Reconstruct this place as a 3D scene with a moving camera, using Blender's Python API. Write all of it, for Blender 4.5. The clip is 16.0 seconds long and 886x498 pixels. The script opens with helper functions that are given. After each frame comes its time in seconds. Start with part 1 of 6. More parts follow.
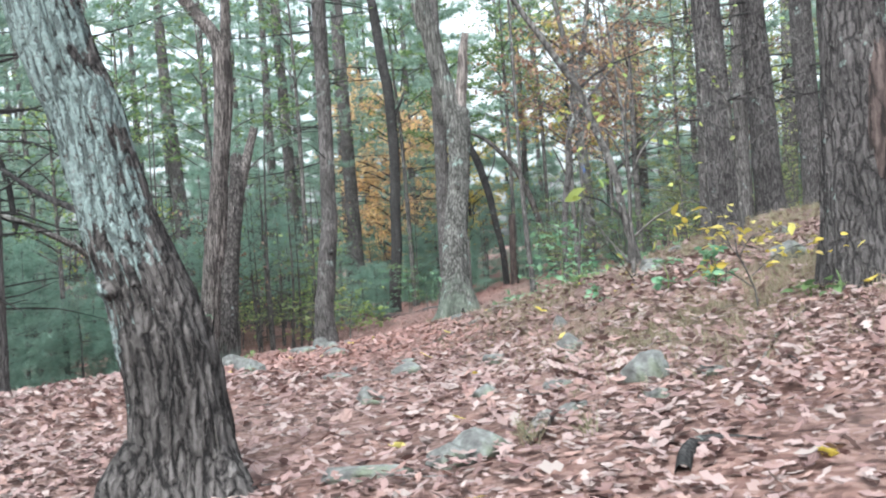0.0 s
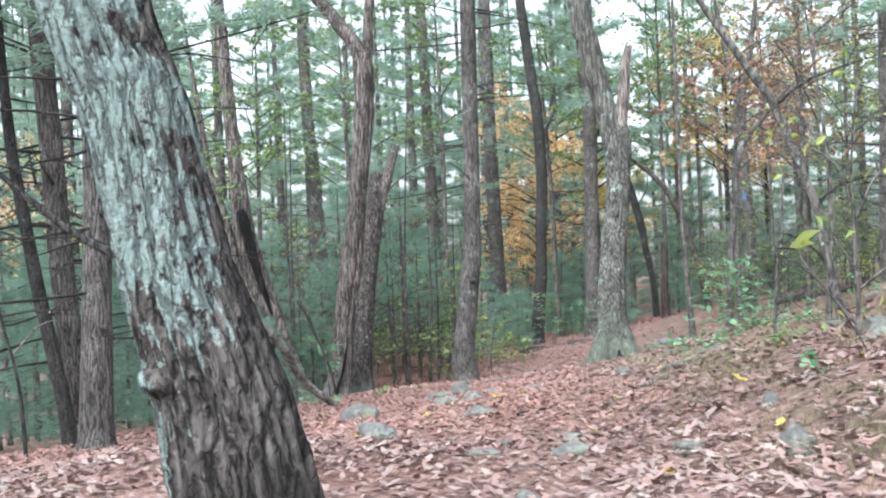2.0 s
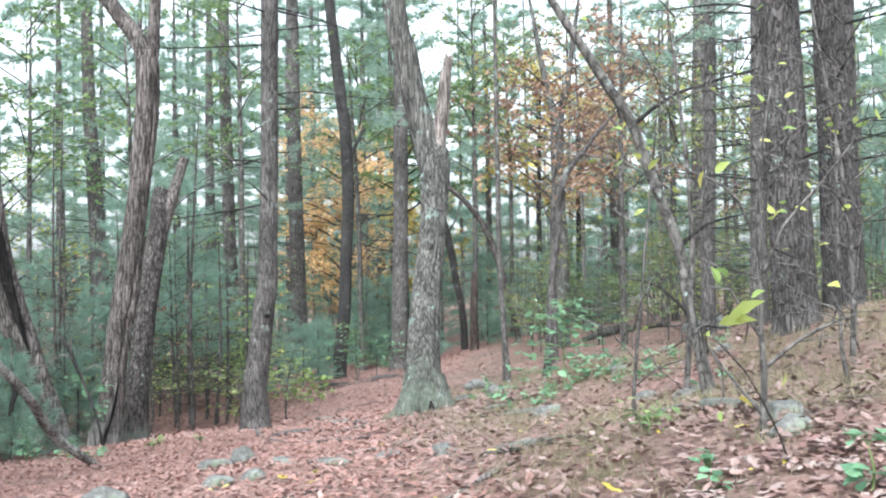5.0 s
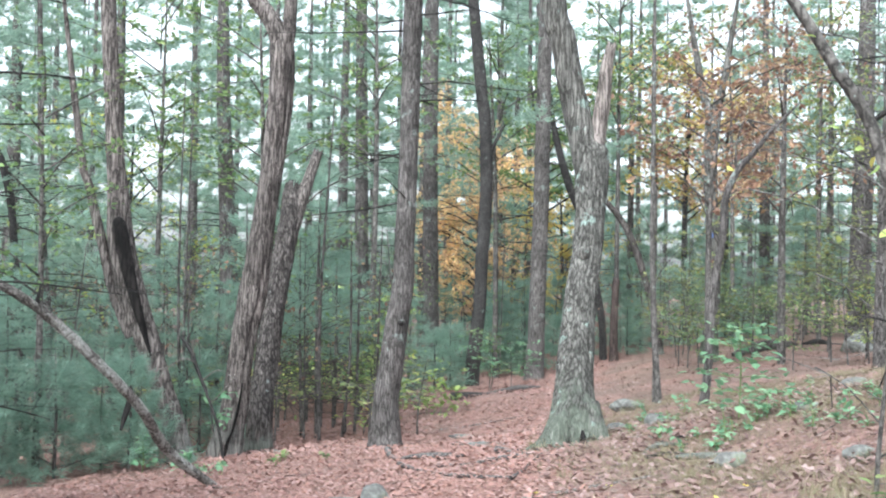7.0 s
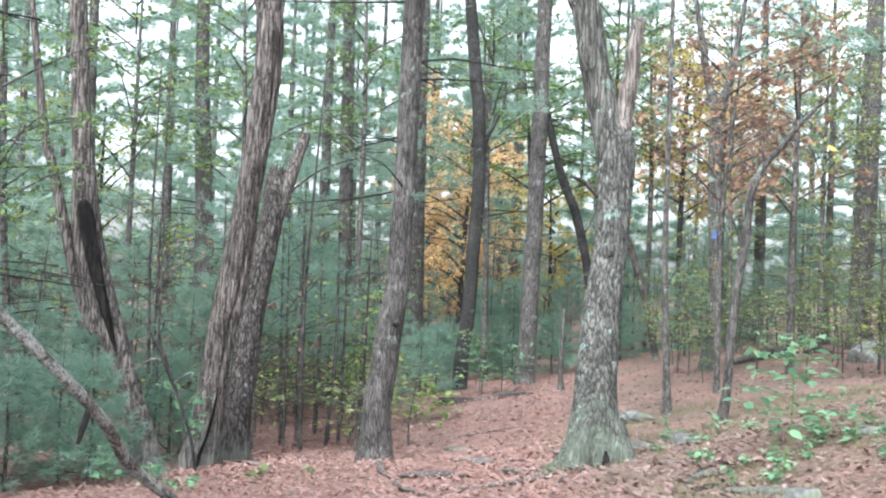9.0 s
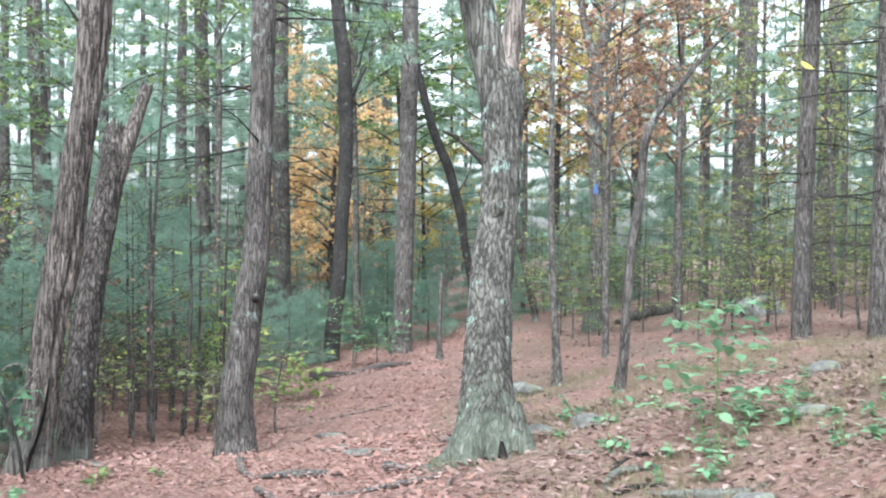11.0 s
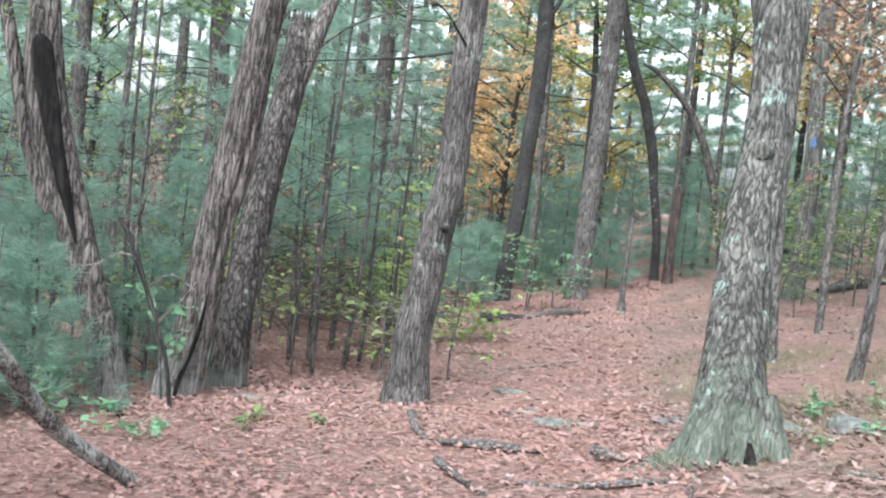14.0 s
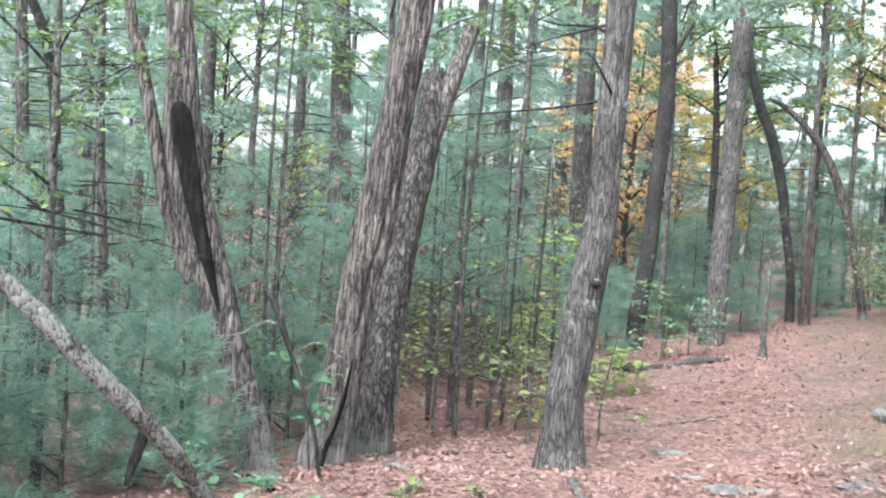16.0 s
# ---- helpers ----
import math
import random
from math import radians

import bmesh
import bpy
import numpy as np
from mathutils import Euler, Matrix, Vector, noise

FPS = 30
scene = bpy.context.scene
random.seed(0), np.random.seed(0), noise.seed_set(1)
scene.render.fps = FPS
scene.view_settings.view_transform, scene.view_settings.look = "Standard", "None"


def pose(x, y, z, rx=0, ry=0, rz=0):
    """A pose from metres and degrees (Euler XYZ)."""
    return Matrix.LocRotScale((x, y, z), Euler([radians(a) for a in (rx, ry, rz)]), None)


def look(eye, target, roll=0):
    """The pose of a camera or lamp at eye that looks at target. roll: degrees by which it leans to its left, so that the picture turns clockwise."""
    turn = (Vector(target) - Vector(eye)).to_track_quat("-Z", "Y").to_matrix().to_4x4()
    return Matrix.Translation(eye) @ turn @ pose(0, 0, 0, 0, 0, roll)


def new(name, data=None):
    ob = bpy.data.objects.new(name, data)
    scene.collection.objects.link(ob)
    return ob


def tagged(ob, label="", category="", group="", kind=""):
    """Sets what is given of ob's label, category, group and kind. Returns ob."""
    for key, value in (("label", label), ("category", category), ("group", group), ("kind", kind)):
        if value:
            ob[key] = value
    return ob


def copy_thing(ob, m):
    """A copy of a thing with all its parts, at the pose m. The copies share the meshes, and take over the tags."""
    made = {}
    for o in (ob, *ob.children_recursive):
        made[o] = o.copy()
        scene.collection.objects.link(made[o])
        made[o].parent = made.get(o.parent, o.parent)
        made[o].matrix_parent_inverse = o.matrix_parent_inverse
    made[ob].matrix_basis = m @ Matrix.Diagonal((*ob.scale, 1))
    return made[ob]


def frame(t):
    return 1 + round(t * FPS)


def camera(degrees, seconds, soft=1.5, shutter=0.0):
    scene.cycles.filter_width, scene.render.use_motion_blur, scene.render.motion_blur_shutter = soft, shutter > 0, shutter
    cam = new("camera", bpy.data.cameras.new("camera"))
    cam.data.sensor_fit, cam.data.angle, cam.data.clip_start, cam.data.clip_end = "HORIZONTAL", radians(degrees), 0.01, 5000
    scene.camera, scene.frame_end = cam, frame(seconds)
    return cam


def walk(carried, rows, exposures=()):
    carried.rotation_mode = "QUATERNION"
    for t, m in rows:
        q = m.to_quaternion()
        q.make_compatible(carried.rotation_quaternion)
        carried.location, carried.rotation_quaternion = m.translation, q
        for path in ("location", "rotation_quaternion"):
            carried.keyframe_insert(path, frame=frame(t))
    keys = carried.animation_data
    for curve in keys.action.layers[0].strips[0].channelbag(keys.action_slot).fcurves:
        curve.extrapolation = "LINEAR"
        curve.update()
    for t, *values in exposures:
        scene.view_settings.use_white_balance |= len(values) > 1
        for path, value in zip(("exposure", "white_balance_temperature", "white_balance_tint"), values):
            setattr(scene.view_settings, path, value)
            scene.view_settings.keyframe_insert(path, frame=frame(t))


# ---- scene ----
cam = camera(40.2, 16.0, soft=2.1)
METRES, EYE, TILT, LEAN, TURN = 11.5, 1.25, 0.0, 4.07, 0.0
ROWS = [
    (0.0, 0.0, 0.0, 0.0, 0.0, 0.0, -0.0),
    (0.5, 0.0029, 0.0397, 0.0044, 2.57, 0.15, -0.84),
    (1.0, -0.0061, 0.078, 0.0086, 5.92, 2.15, -2.21),
    (1.5, -0.0188, 0.1069, 0.0136, 7.72, 0.76, -1.24),
    (2.0, -0.0192, 0.1446, 0.0131, 6.55, 0.88, -1.71),
    (2.5, -0.0209, 0.1818, 0.0202, 4.86, 0.85, -2.04),
    (3.0, -0.0263, 0.2224, 0.0234, 0.77, 2.94, -0.7),
    (5.5, -0.0244, 0.3633, 0.035, -2.79, 1.77, -3.14),
    (6.0, -0.0216, 0.399, 0.0468, -0.85, 1.29, -4.07),
    (6.5, -0.0348, 0.4213, 0.0438, -0.31, 2.43, -5.49),
    (7.0, -0.0475, 0.4588, 0.0428, 3.29, 1.69, -5.01),
    (7.5, -0.0508, 0.4933, 0.0444, 7.76, 1.3, -6.75),
    (8.0, -0.0651, 0.5247, 0.0414, 5.87, 2.42, -4.24),
    (8.5, -0.0746, 0.5549, 0.042, 3.79, 2.01, -5.38),
    (9.0, -0.082, 0.5873, 0.0405, 2.03, 1.7, -6.23),
    (9.5, -0.0891, 0.6265, 0.0408, -1.97, 2.04, -5.16),
    (12.0, -0.0787, 0.7906, 0.046, -4.23, -0.7, -4.53),
    (12.5, -0.088, 0.82, 0.0426, -2.04, -0.93, -5.6),
    (13.0, -0.0872, 0.8556, 0.0433, 0.96, 0.04, -4.51),
    (13.5, -0.1051, 0.8745, 0.0371, 3.12, -0.34, -8.88),
    (14.0, -0.1237, 0.8956, 0.0384, 3.43, -3.66, -10.2),
    (14.5, -0.1293, 0.9182, 0.0397, 6.25, -4.58, -7.79),
    (15.0, -0.1459, 0.9273, 0.0414, 5.61, -4.44, -8.94),
    (15.5, -0.1579, 0.9322, 0.0443, 5.74, -2.72, -7.94),
    (16.0, -0.1606, 0.9298, 0.0432, 8.4, -2.43, -7.98),
]
walk(cam, [(t, pose(0, 0, EYE, TILT, LEAN, TURN) @ pose(METRES * x, METRES * y, METRES * z, 90 + pitch, roll, yaw)) for t, x, y, z, yaw, pitch, roll in ROWS],
     exposures=[(0.0, 1.61, 5950, 4), (2.5, 1.74, 5950, 4), (7.5, 1.85, 5950, 4), (12.5, 1.9, 5950, 4), (14.5, 1.98, 5950, 4), (16.0, 2.14, 5950, 4)])

# ---- light: a pale overcast sky ----
world = bpy.data.worlds.new("overcast_sky")
scene.world = world
world.use_nodes = True
wn, wl = world.node_tree.nodes, world.node_tree.links
wn.clear()
sky = wn.new("ShaderNodeTexSky")
sky.sky_type, sky.sun_disc = "NISHITA", False
sky.sun_elevation, sky.sun_rotation = radians(48), radians(200)
sky.dust_density, sky.ozone_density = 4.0, 1.0
pale = wn.new("ShaderNodeHueSaturation")
pale.inputs["Saturation"].default_value = 0.22
wbg = wn.new("ShaderNodeBackground")
wbg.inputs["Strength"].default_value = 0.15
wout = wn.new("ShaderNodeOutputWorld")
wl.new(sky.outputs["Color"], pale.inputs["Color"])
wl.new(pale.outputs["Color"], wbg.inputs["Color"])
wl.new(wbg.outputs["Background"], wout.inputs["Surface"])
sun = new("sun", bpy.data.lights.new("sun", "SUN"))
sun.data.energy, sun.data.angle, sun.data.color = 1.0, radians(40), (1.0, 0.97, 0.93)
sun.matrix_world = look((-8, -22, 26), (0, 0, 0))


# ---- materials ----
def material(name):
    m = bpy.data.materials.new(name)
    m.use_nodes = True
    n, l = m.node_tree.nodes, m.node_tree.links
    return m, n, l, n["Principled BSDF"]


def ramp(n, stops):
    r = n.new("ShaderNodeValToRGB")
    e = r.color_ramp.elements
    while len(e) < len(stops):
        e.new(0.5)
    for k, (at, c) in enumerate(stops):
        e[k].position, e[k].color = at, (*c, 1)
    return r


def noise_tex(n, l, vec, scale, detail=4.0, rough=0.6):
    t = n.new("ShaderNodeTexNoise")
    t.inputs["Scale"].default_value, t.inputs["Detail"].default_value, t.inputs["Roughness"].default_value = scale, detail, rough
    l.new(vec, t.inputs["Vector"])
    return t


def mix_col(n, l, fac, a, b):
    m = n.new("ShaderNodeMix")
    m.data_type = "RGBA"
    for sock, v in ((m.inputs["Factor"], fac), (m.inputs["A"], a), (m.inputs["B"], b)):
        if isinstance(v, tuple):
            sock.default_value = (*v, 1)
        elif isinstance(v, float):
            sock.default_value = v
        else:
            l.new(v, sock)
    return m.outputs["Result"]


def math_node(n, l, op, a, b=None):
    m = n.new("ShaderNodeMath")
    m.operation = op
    for k, v in enumerate((a, b)):
        if v is None:
            continue
        if isinstance(v, (int, float)):
            m.inputs[k].default_value = v
        else:
            l.new(v, m.inputs[k])
    return m.outputs["Value"]


def vor_tex(n, l, vec, scale, feature):
    t = n.new("ShaderNodeTexVoronoi")
    t.feature = feature
    t.inputs["Scale"].default_value = scale
    l.new(vec, t.inputs["Vector"])
    return t


def tint(n, l, col, by, lo, hi, a=0.3, b=0.7):
    """Multiply a colour by a grey between lo and hi that follows the value by."""
    r = ramp(n, [(a, (lo, lo, lo)), (b, (hi, hi, hi))])
    l.new(by, r.inputs["Fac"])
    m = n.new("ShaderNodeMix")
    m.data_type, m.blend_type = "RGBA", "MULTIPLY"
    m.inputs["Factor"].default_value = 1.0
    l.new(col, m.inputs["A"])
    l.new(r.outputs["Color"], m.inputs["B"])
    return m.outputs["Result"]


def bark_mat(name, dark, mid, light, grain=24.0, stretch=0.3, lichen=None, amount=0.0, patch=4.0, bump=0.8, crack=6.0, low=None, moss=0.0, thick=0.25, foot=(0.15, 0.185, 0.145), side=0.0):
    """Furrowed bark: long interlaced plates between dark cracks, blotches, and crusts of lichen, from the height low upwards and more on one side."""
    m, n, l, bsdf = material(name)
    tc = n.new("ShaderNodeTexCoord")
    co = tc.outputs["Object"]
    sway = noise_tex(n, l, co, 3.2, 3)
    bent = n.new("ShaderNodeVectorMath")
    bent.operation = "MULTIPLY_ADD"
    l.new(sway.outputs["Color"], bent.inputs[0])
    bent.inputs[1].default_value = (0.06, 0.06, 0.3)
    l.new(co, bent.inputs[2])
    crumple = n.new("ShaderNodeVectorMath")
    crumple.operation = "MULTIPLY_ADD"
    l.new(noise_tex(n, l, co, 19.0, 3, 0.6).outputs["Color"], crumple.inputs[0])
    crumple.inputs[1].default_value = (0.03, 0.03, 0.14)
    l.new(bent.outputs["Vector"], crumple.inputs[2])
    mp = n.new("ShaderNodeMapping")
    mp.inputs["Scale"].default_value = (1, 1, stretch)
    l.new(crumple.outputs["Vector"], mp.inputs["Vector"])
    edge = vor_tex(n, l, mp.outputs["Vector"], grain, "DISTANCE_TO_EDGE")
    plate = vor_tex(n, l, mp.outputs["Vector"], grain, "F1")
    mp2 = n.new("ShaderNodeMapping")
    mp2.inputs["Scale"].default_value = (1, 1, min(1.0, stretch * 2.2))
    l.new(co, mp2.inputs["Vector"])
    fine = noise_tex(n, l, mp2.outputs["Vector"], grain * 2.6, 5, 0.7)
    seam = noise_tex(n, l, mp.outputs["Vector"], grain * 0.9, 3, 0.55)
    split = math_node(n, l, "MINIMUM", math_node(n, l, "MULTIPLY", math_node(n, l, "ABSOLUTE", math_node(n, l, "SUBTRACT", seam.outputs["Fac"], 0.5)), crack), 1.0)
    plates = math_node(n, l, "MINIMUM", math_node(n, l, "MULTIPLY", edge.outputs["Distance"], crack * 0.6), 1.0)
    gap = math_node(n, l, "ADD", math_node(n, l, "MULTIPLY", split, 0.5), math_node(n, l, "MULTIPLY", plates, 0.5))
    height = math_node(n, l, "ADD", gap, math_node(n, l, "MULTIPLY", fine.outputs["Fac"], 0.6))
    cr = ramp(n, [(0.26, dark), (0.46, mid), (0.76, light)])
    l.new(math_node(n, l, "MULTIPLY", height, 0.6), cr.inputs["Fac"])
    sepc = n.new("ShaderNodeSeparateColor")
    l.new(plate.outputs["Color"], sepc.inputs["Color"])
    col = tint(n, l, cr.outputs["Color"], sepc.outputs["Red"], 0.88, 1.13, 0.05, 0.95)
    col = tint(n, l, col, noise_tex(n, l, co, 2.6, 4).outputs["Fac"], 0.66, 1.28, 0.35, 0.7)
    if lichen:
        where = noise_tex(n, l, co, patch * 0.55, 6, 0.68).outputs["Fac"]
        sep = n.new("ShaderNodeSeparateXYZ")
        l.new(co, sep.inputs["Vector"])
        if low is not None:
            up = math_node(n, l, "MULTIPLY", math_node(n, l, "SUBTRACT", sep.outputs["Z"], low), 0.35)
            where = math_node(n, l, "ADD", where, math_node(n, l, "MINIMUM", math_node(n, l, "MAXIMUM", up, -0.2), 0.15))
        if side:
            nrm = n.new("ShaderNodeSeparateXYZ")
            l.new(tc.outputs["Normal"], nrm.inputs["Vector"])
            where = math_node(n, l, "ADD", where, math_node(n, l, "MULTIPLY", nrm.outputs["X"], side))
        lr = ramp(n, [(0.62 - amount * 0.25, (0, 0, 0)), (0.65 - amount * 0.25, (1, 1, 1))])
        l.new(where, lr.inputs["Fac"])
        fr = ramp(n, [(0.3, tuple(c * 0.6 for c in lichen)), (0.7, lichen)])
        l.new(noise_tex(n, l, co, patch * 9, 4, 0.7).outputs["Fac"], fr.inputs["Fac"])
        ridge = ramp(n, [(0.2, (thick, thick, thick)), (0.4, (0.96, 0.96, 0.96))])
        l.new(gap, ridge.inputs["Fac"])
        fl = ramp(n, [(0.37, (0.05, 0.05, 0.05)), (0.44, (1, 1, 1))])
        l.new(noise_tex(n, l, co, patch * 3.4, 5, 0.72).outputs["Fac"], fl.inputs["Fac"])
        both = math_node(n, l, "MULTIPLY", math_node(n, l, "MULTIPLY", lr.outputs["Color"], fl.outputs["Color"]), ridge.outputs["Color"])
        col = mix_col(n, l, both, col, fr.outputs["Color"])
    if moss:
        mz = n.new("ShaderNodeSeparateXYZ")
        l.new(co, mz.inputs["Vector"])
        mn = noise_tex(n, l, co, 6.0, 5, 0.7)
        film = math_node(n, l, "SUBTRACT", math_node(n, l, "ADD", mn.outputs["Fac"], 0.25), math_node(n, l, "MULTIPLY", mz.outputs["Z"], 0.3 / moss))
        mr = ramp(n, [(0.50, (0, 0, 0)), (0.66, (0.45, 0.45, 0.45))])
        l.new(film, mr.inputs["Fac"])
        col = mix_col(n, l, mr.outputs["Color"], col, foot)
    l.new(col, bsdf.inputs["Base Color"])
    bsdf.inputs["Roughness"].default_value = 0.92
    bsdf.inputs["Specular IOR Level"].default_value = 0.2
    bp = n.new("ShaderNodeBump")
    bp.inputs["Strength"].default_value, bp.inputs["Distance"].default_value = bump, 0.022
    l.new(height, bp.inputs["Height"])
    l.new(bp.outputs["Normal"], bsdf.inputs["Normal"])
    return m


def leaf_mat(name, colours, translucent=0.3, rough=0.6, blotch=True):
    m, n, l, bsdf = material(name)
    rnd = n.new("ShaderNodeNewGeometry").outputs["Random Per Island"]
    cr = ramp(n, [(k / (len(colours) - 1), c) for k, c in enumerate(colours)])
    l.new(rnd, cr.inputs["Fac"])
    col = cr.outputs["Color"]
    if blotch:
        co = n.new("ShaderNodeTexCoord").outputs["Object"]
        b = noise_tex(n, l, co, 0.9, 3)
        br = ramp(n, [(0.3, (0.7, 0.7, 0.7)), (0.7, (1.2, 1.2, 1.2))])
        l.new(b.outputs["Fac"], br.inputs["Fac"])
        mul = n.new("ShaderNodeMix")
        mul.data_type, mul.blend_type = "RGBA", "MULTIPLY"
        mul.inputs["Factor"].default_value = 1.0
        l.new(col, mul.inputs["A"])
        l.new(br.outputs["Color"], mul.inputs["B"])
        col = mul.outputs["Result"]
    l.new(col, bsdf.inputs["Base Color"])
    bsdf.inputs["Roughness"].default_value = rough
    bsdf.inputs["Specular IOR Level"].default_value = 0.3
    tr = n.new("ShaderNodeBsdfTranslucent")
    l.new(col, tr.inputs["Color"])
    mx = n.new("ShaderNodeMixShader")
    mx.inputs["Fac"].default_value = translucent
    l.new(bsdf.outputs["BSDF"], mx.inputs[1])
    l.new(tr.outputs["BSDF"], mx.inputs[2])
    l.new(mx.outputs["Shader"], n["Material Output"].inputs["Surface"])
    return m


def ground_mat():
    m, n, l, bsdf = material("leaf_litter_soil")
    co = n.new("ShaderNodeTexCoord").outputs["Object"]
    big = noise_tex(n, l, co, 0.55, 4)
    fine = noise_tex(n, l, co, 17.0, 7, 0.75)
    needles = ramp(n, [(0.25, (0.115, 0.062, 0.053)), (0.5, (0.235, 0.134, 0.113)), (0.8, (0.32, 0.2, 0.17))])
    litter = ramp(n, [(0.25, (0.085, 0.056, 0.05)), (0.5, (0.19, 0.127, 0.112)), (0.8, (0.29, 0.212, 0.195))])
    l.new(fine.outputs["Fac"], needles.inputs["Fac"])
    l.new(fine.outputs["Fac"], litter.inputs["Fac"])
    cell = n.new("ShaderNodeTexVoronoi")
    cell.inputs["Scale"].default_value, cell.inputs["Randomness"].default_value = 26.0, 1.0
    l.new(co, cell.inputs["Vector"])
    shade = ramp(n, [(0.1, (0.055, 0.037, 0.034)), (0.35, (0.17, 0.10, 0.086)), (0.6, (0.25, 0.155, 0.13)), (0.85, (0.34, 0.24, 0.21))])
    sepc = n.new("ShaderNodeSeparateColor")
    l.new(cell.outputs["Color"], sepc.inputs["Color"])
    l.new(sepc.outputs["Red"], shade.inputs["Fac"])
    br = ramp(n, [(0.40, (0, 0, 0)), (0.58, (1, 1, 1))])
    l.new(big.outputs["Fac"], br.inputs["Fac"])
    col = mix_col(n, l, br.outputs["Color"], needles.outputs["Color"], litter.outputs["Color"])
    col = mix_col(n, l, 0.5, col, shade.outputs["Color"])
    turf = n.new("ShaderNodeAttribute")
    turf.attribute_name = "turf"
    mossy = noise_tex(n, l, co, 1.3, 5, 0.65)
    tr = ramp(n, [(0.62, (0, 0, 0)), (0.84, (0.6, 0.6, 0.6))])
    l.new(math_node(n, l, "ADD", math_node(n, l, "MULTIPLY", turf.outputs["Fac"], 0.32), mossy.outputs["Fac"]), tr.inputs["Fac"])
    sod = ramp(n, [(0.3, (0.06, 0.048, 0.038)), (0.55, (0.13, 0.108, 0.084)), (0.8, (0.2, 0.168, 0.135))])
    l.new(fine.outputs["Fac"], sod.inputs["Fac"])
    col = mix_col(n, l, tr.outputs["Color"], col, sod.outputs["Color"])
    l.new(col, bsdf.inputs["Base Color"])
    bsdf.inputs["Roughness"].default_value = 0.95
    bsdf.inputs["Specular IOR Level"].default_value = 0.15
    bp = n.new("ShaderNodeBump")
    bp.inputs["Strength"].default_value, bp.inputs["Distance"].default_value = 0.7, 0.04
    l.new(fine.outputs["Fac"], bp.inputs["Height"])
    l.new(bp.outputs["Normal"], bsdf.inputs["Normal"])
    return m


def rock_mat():
    m, n, l, bsdf = material("lichened_granite")
    co = n.new("ShaderNodeTexCoord").outputs["Object"]
    a = noise_tex(n, l, co, 9.0, 6, 0.7)
    cr = ramp(n, [(0.32, (0.05, 0.048, 0.046)), (0.48, (0.115, 0.115, 0.11)), (0.6, (0.19, 0.2, 0.19)), (0.72, (0.29, 0.315, 0.3))])
    l.new(a.outputs["Fac"], cr.inputs["Fac"])
    b = noise_tex(n, l, co, 3.2, 4)
    mr = ramp(n, [(0.54, (0, 0, 0)), (0.64, (0.6, 0.6, 0.6))])
    l.new(b.outputs["Fac"], mr.inputs["Fac"])
    col = mix_col(n, l, mr.outputs["Color"], cr.outputs["Color"], (0.11, 0.13, 0.07))
    sp = noise_tex(n, l, co, 38.0, 4, 0.7)
    sr = ramp(n, [(0.36, (0.75, 0.75, 0.75)), (0.46, (0, 0, 0))])
    l.new(sp.outputs["Fac"], sr.inputs["Fac"])
    col = mix_col(n, l, sr.outputs["Color"], col, (0.06, 0.06, 0.058))
    l.new(col, bsdf.inputs["Base Color"])
    bsdf.inputs["Roughness"].default_value = 0.9
    bp = n.new("ShaderNodeBump")
    bp.inputs["Strength"].default_value, bp.inputs["Distance"].default_value = 0.6, 0.02
    l.new(a.outputs["Fac"], bp.inputs["Height"])
    l.new(bp.outputs["Normal"], bsdf.inputs["Normal"])
    return m


BARK_LICHEN = bark_mat("lichened_oak_bark", (0.018, 0.016, 0.016), (0.078, 0.07, 0.067), (0.155, 0.141, 0.136), 25, 0.2, (0.265, 0.335, 0.325), 0.36, 9.0, 1.0, 6.0, low=0.95, thick=0.35, side=-0.12)
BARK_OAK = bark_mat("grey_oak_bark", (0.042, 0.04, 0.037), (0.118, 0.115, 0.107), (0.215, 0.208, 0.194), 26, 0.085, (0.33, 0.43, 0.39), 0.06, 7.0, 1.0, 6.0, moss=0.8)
BARK_PINE = bark_mat("brown_pine_bark", (0.042, 0.038, 0.037), (0.118, 0.108, 0.105), (0.21, 0.195, 0.19), 34, 0.13, (0.32, 0.37, 0.35), 0.02, 7.0, 1.0, 6.5)
BARK_BIG = bark_mat("dark_plated_pine_bark", (0.028, 0.026, 0.026), (0.08, 0.073, 0.072), (0.14, 0.129, 0.126), 28, 0.24, (0.28, 0.35, 0.32), -0.05, 7.0, 1.0, 7.0)
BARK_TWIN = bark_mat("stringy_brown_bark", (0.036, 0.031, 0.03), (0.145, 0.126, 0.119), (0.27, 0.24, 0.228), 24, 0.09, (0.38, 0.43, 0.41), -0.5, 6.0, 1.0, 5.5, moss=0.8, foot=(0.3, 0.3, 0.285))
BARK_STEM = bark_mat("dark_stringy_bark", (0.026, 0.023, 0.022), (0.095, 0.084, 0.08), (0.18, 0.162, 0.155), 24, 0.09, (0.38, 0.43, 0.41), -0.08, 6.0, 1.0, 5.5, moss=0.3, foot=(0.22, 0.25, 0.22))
BARK_DARK = bark_mat("dark_wet_bark", (0.014, 0.014, 0.014), (0.036, 0.034, 0.034), (0.066, 0.062, 0.061), 34, 0.25, (0.28, 0.32, 0.30), -0.1, 6.0, 0.7, 10.0)
BARK_SAPLING = bark_mat("smooth_sapling_bark", (0.04, 0.038, 0.036), (0.11, 0.102, 0.097), (0.18, 0.17, 0.16), 16, 0.5, (0.36, 0.44, 0.40), 0.05, 8.0, 0.3)
